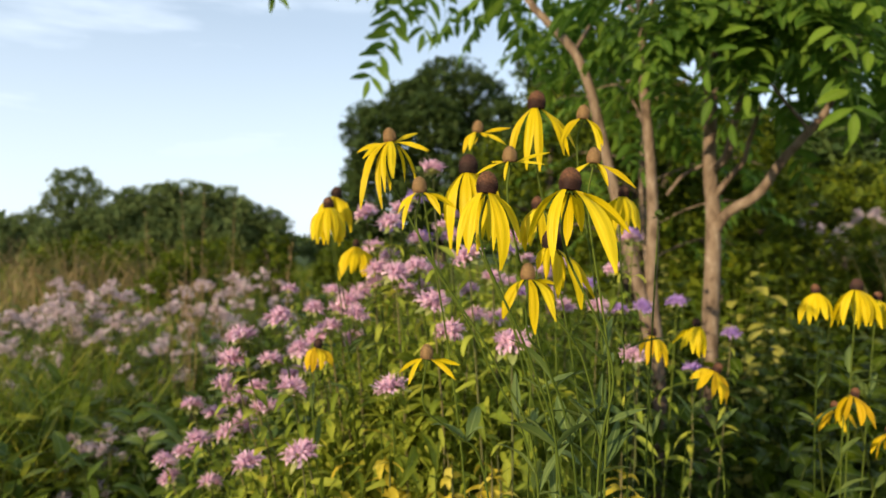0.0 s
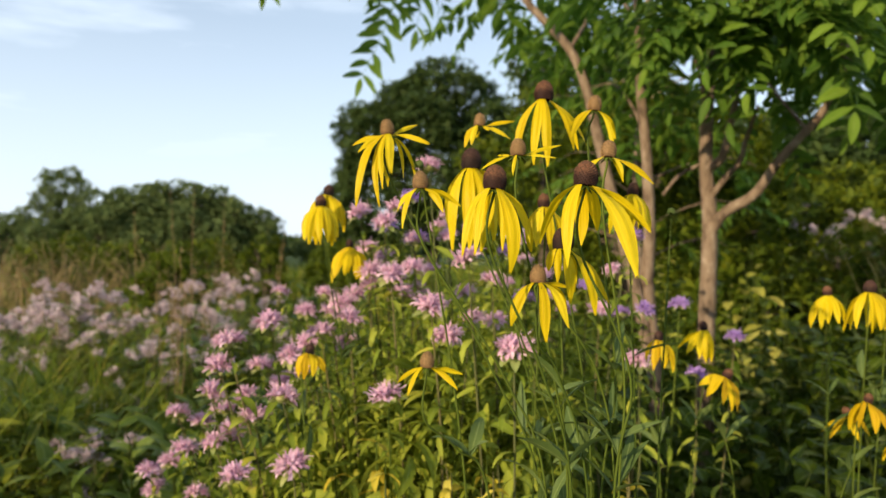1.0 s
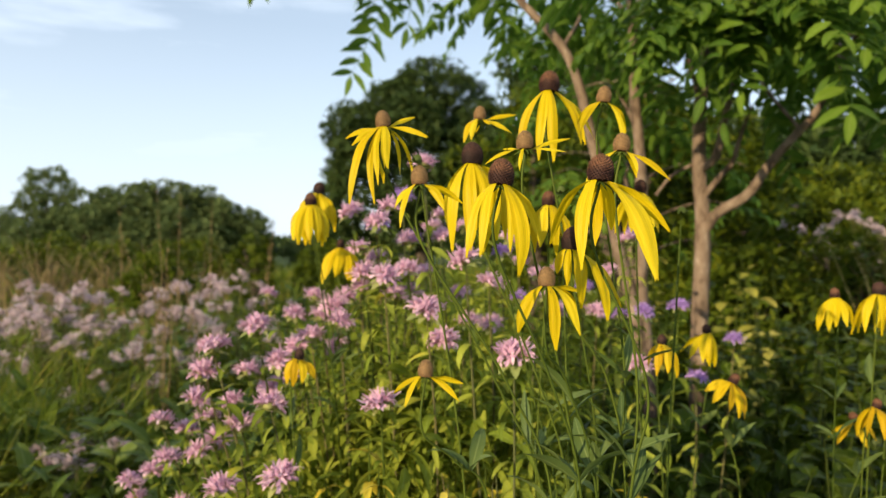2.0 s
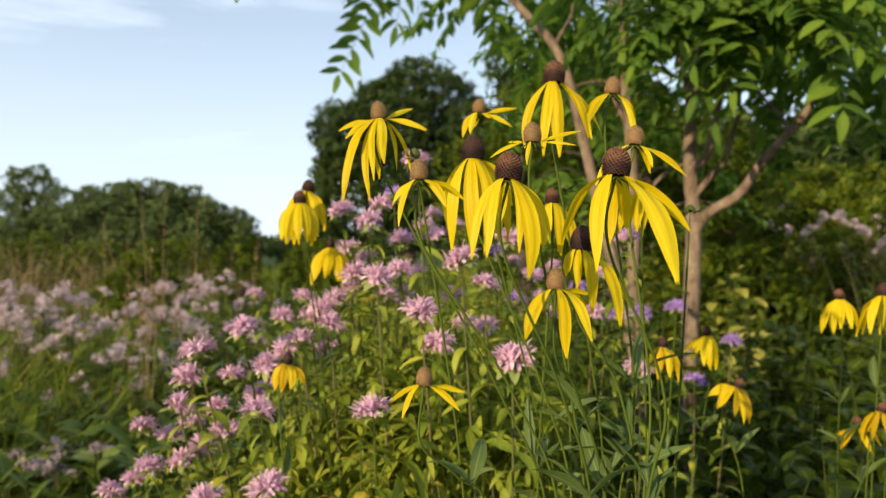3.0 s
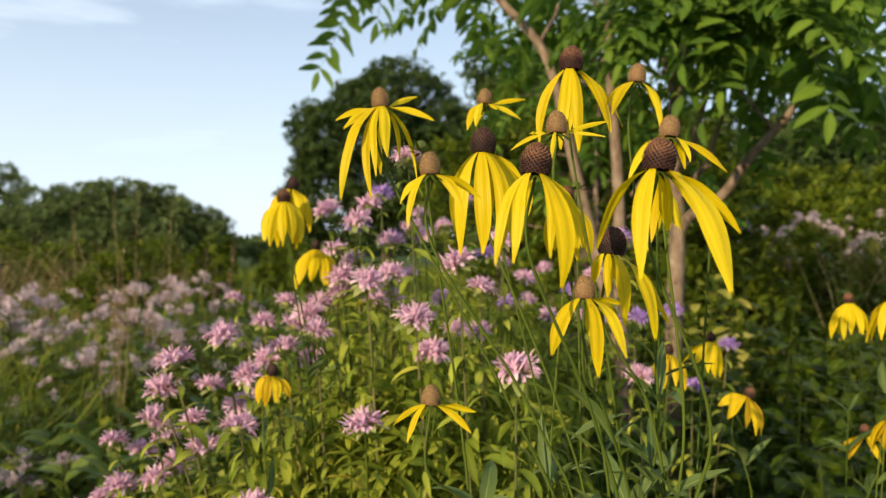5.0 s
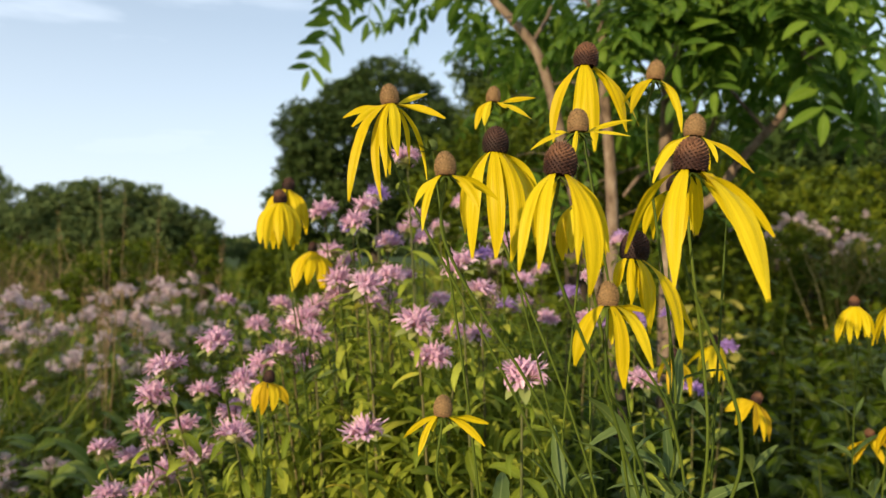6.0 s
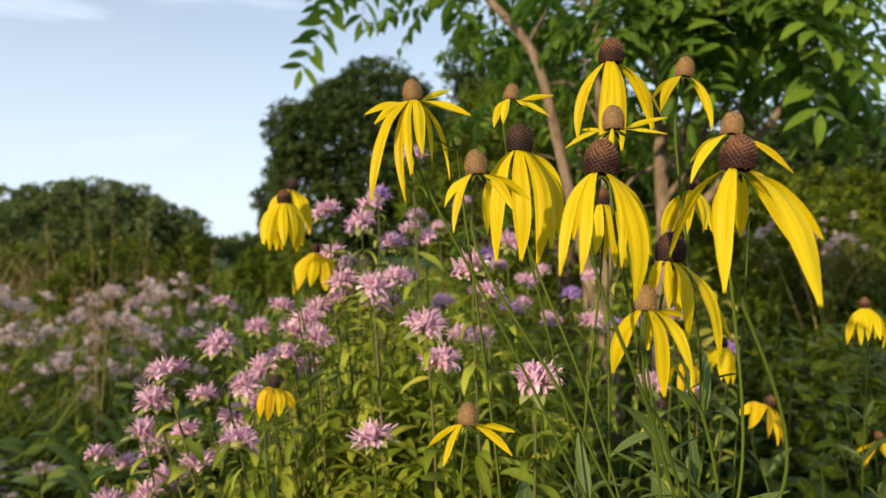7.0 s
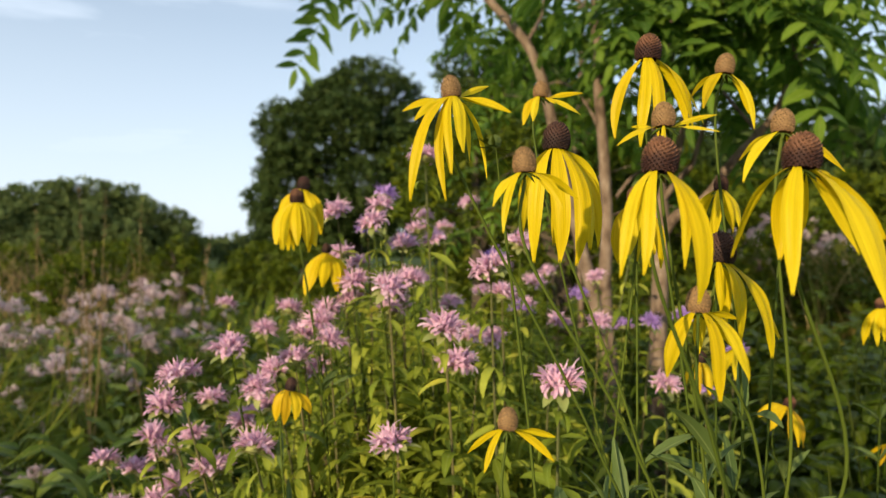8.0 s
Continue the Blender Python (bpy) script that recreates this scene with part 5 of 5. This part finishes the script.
coneflower((-0.157, 0.893, 1.263), [(-0.10, 0.9, 0.6), (-0.125, 0.9, 1.0)], (-0.09, 0.92), 12, "mid", True, 12, 0.058, 0.0115, 1.28, (0, -4))
coneflower((-0.153, 0.935, 1.281), [(-0.10, 0.95, 0.6), (-0.125, 0.95, 1.0)], (-0.08, 0.96), 13, "dark", True, 10, 0.058, 0.0115, 1.25, (0, 10))
coneflower((-0.1295, 0.9739, 1.2083), [(-0.09, 0.98, 0.6), (-0.11, 0.98, 1.0)], (-0.08, 1.0), 14, "dark", False, 9, 0.054, 0.0125, 1.22, (0, 4))
coneflower((0.087, 0.600, 1.242), [(0.10, 0.68, 0.5), (0.085, 0.65, 0.95)], (0.11, 0.7), 17, "mid", False, 8, 0.044, 0.0088, 1.42, (0, 0))
coneflower((0.183, 0.660, 1.258), [(0.20, 0.72, 0.5), (0.195, 0.69, 0.95)], (0.21, 0.73), 18, "mid", False, 8, 0.042, 0.0085, 1.3, (0, 5))
# outliers
coneflower((0.486, 0.8504, 1.1479), [(0.50, 0.87, 0.5), (0.49, 0.86, 0.9)], (0.50, 0.88), 20, "mid", False, 10, 0.046, 0.0085, 1.28, (0, -5))
coneflower((0.530, 0.835, 1.154), [(0.52, 0.86, 0.5), (0.525, 0.85, 0.9)], (0.52, 0.87), 21, "dark", True, 11, 0.056, 0.010, 1.3, (0, 4))
coneflower((0.60, 0.90, 1.135), [(0.55, 0.9, 0.5), (0.58, 0.9, 0.9)], (0.55, 0.9), 22, "mid", False, 10, 0.045, 0.0095, 1.3, (0, 6))
coneflower((0.358, 0.920, 1.096), [(0.33, 0.93, 0.5), (0.34, 0.93, 0.85)], (0.33, 0.94), 23, "dark", False,
           [(-34.2, 3.0, -30.1, 9.5), (-25.4, -9.2, -36.9, 9.5), (-11.8, -14.1, -41.7, 9.5), (-1.2, -13.5, -47.4, 9.5), (6.5, -9.3, -47.9, 9.5), (6.7, -1.2, -44.4, 9.5), (-10.1, 17.5, -36.5, 9.5)], tilt=(0, -8))
coneflower((0.333, 0.790, 1.056), [(0.34, 0.82, 0.5), (0.35, 0.81, 0.9)], (0.34, 0.83), 24, "mid", False,
           [(-33.4, 0.0, -13.3, 10.5), (-30.3, -11.0, -23.7, 10.5), (-15.4, -18.3, -32.4, 10.5), (-3.1, -17.4, -39.8, 10.5), (4.8, -13.2, -41.1, 10.5), (-25.3, 14.6, -14.9, 10.5)], tilt=(0, 25), old=True)
coneflower((-0.153, 0.800, 1.084), [(-0.14, 0.84, 0.4), (-0.15, 0.82, 0.8)], (-0.13, 0.86), 25, "dark", False, [(-15.2, 5.5, -28.4, 9.5), (-13.2, -2.3, -32.8, 9.5), (-6.0, -10.3, -33.3, 9.5), (4.9, -8.5, -30.7, 9.5), (18.2, -3.2, -27.0, 9.5)], tilt=(0, 12), old=True)
coneflower((0.273, 0.850, 1.092), [(0.28, 0.86, 0.5), (0.28, 0.86, 0.85)], (0.28, 0.87), 26, "dark", False, 6, 0.042, 0.008, 1.4, (0, 8), True)
coneflower((0.531, 0.840, 1.015), [(0.50, 0.87, 0.4), (0.52, 0.86, 0.8)], (0.50, 0.88), 27, "mid", False, 7, 0.042, 0.009, 1.2, (0, 20), True)
coneflower((0.529, 0.880, 0.989), [(0.50, 0.9, 0.4), (0.52, 0.9, 0.8)], (0.50, 0.91), 28, "mid", False, 6, 0.036, 0.008, 1.0, (0, -25), True)
coneflower((0.617, 0.900, 0.950), [(0.56, 0.9, 0.4), (0.58, 0.9, 0.8)], (0.55, 0.91), 29, "mid", False, 7, 0.04, 0.009, 1.2, (0, 0), True)


def flower_bud(head, via, foot_at, seed):
    """An unopened coneflower: a small green button in a star of narrow sepals."""
    t = thing("coneflower_bud", (*foot_at, 0), "unopened green coneflower bud on a thin stem", "flower", "coneflower buds")
    r = np.random.default_rng(seed)
    o = np.array([*foot_at, 0.0])
    e = np.array(head) - o
    part("stem", tube(smooth_line([(0, 0, 0)] + [tuple(np.array(p) - o) for p in via] + [e], 20), 0.0014, 0.0008, 6), M_STEM, t)
    b = piece("bud", BUD, t, pose(*e, r.uniform(-15, 15), r.uniform(-15, 15), 0))
    for k in range(9):
        piece("sepal", SEPAL, b, pose(0, 0, -0.0035, r.uniform(-25, 25), 0, k * 40 + r.uniform(-10, 10)) @ pose(0, 0.002, 0))


BUD = mesh("bud", cone_shape(0.0068, 0.0065), M_CLEAF)
SEPAL = mesh("sepal", blade(0.010, 0.0024, 4, 0.05, 0.3, -0.4, 0.3), M_STEM)
flower_bud((-0.0195, 0.540, 1.2655), [(0.04, 0.6, 0.5), (0.02, 0.58, 0.98)], (0.05, 0.62), 1)
flower_bud((0.205, 0.620, 1.234), [(0.20, 0.66, 0.5), (0.195, 0.63, 0.95)], (0.21, 0.68), 2)
flower_bud((0.106, 0.640, 1.253), [(0.13, 0.7, 0.5), (0.12, 0.67, 0.95)], (0.14, 0.72), 3)
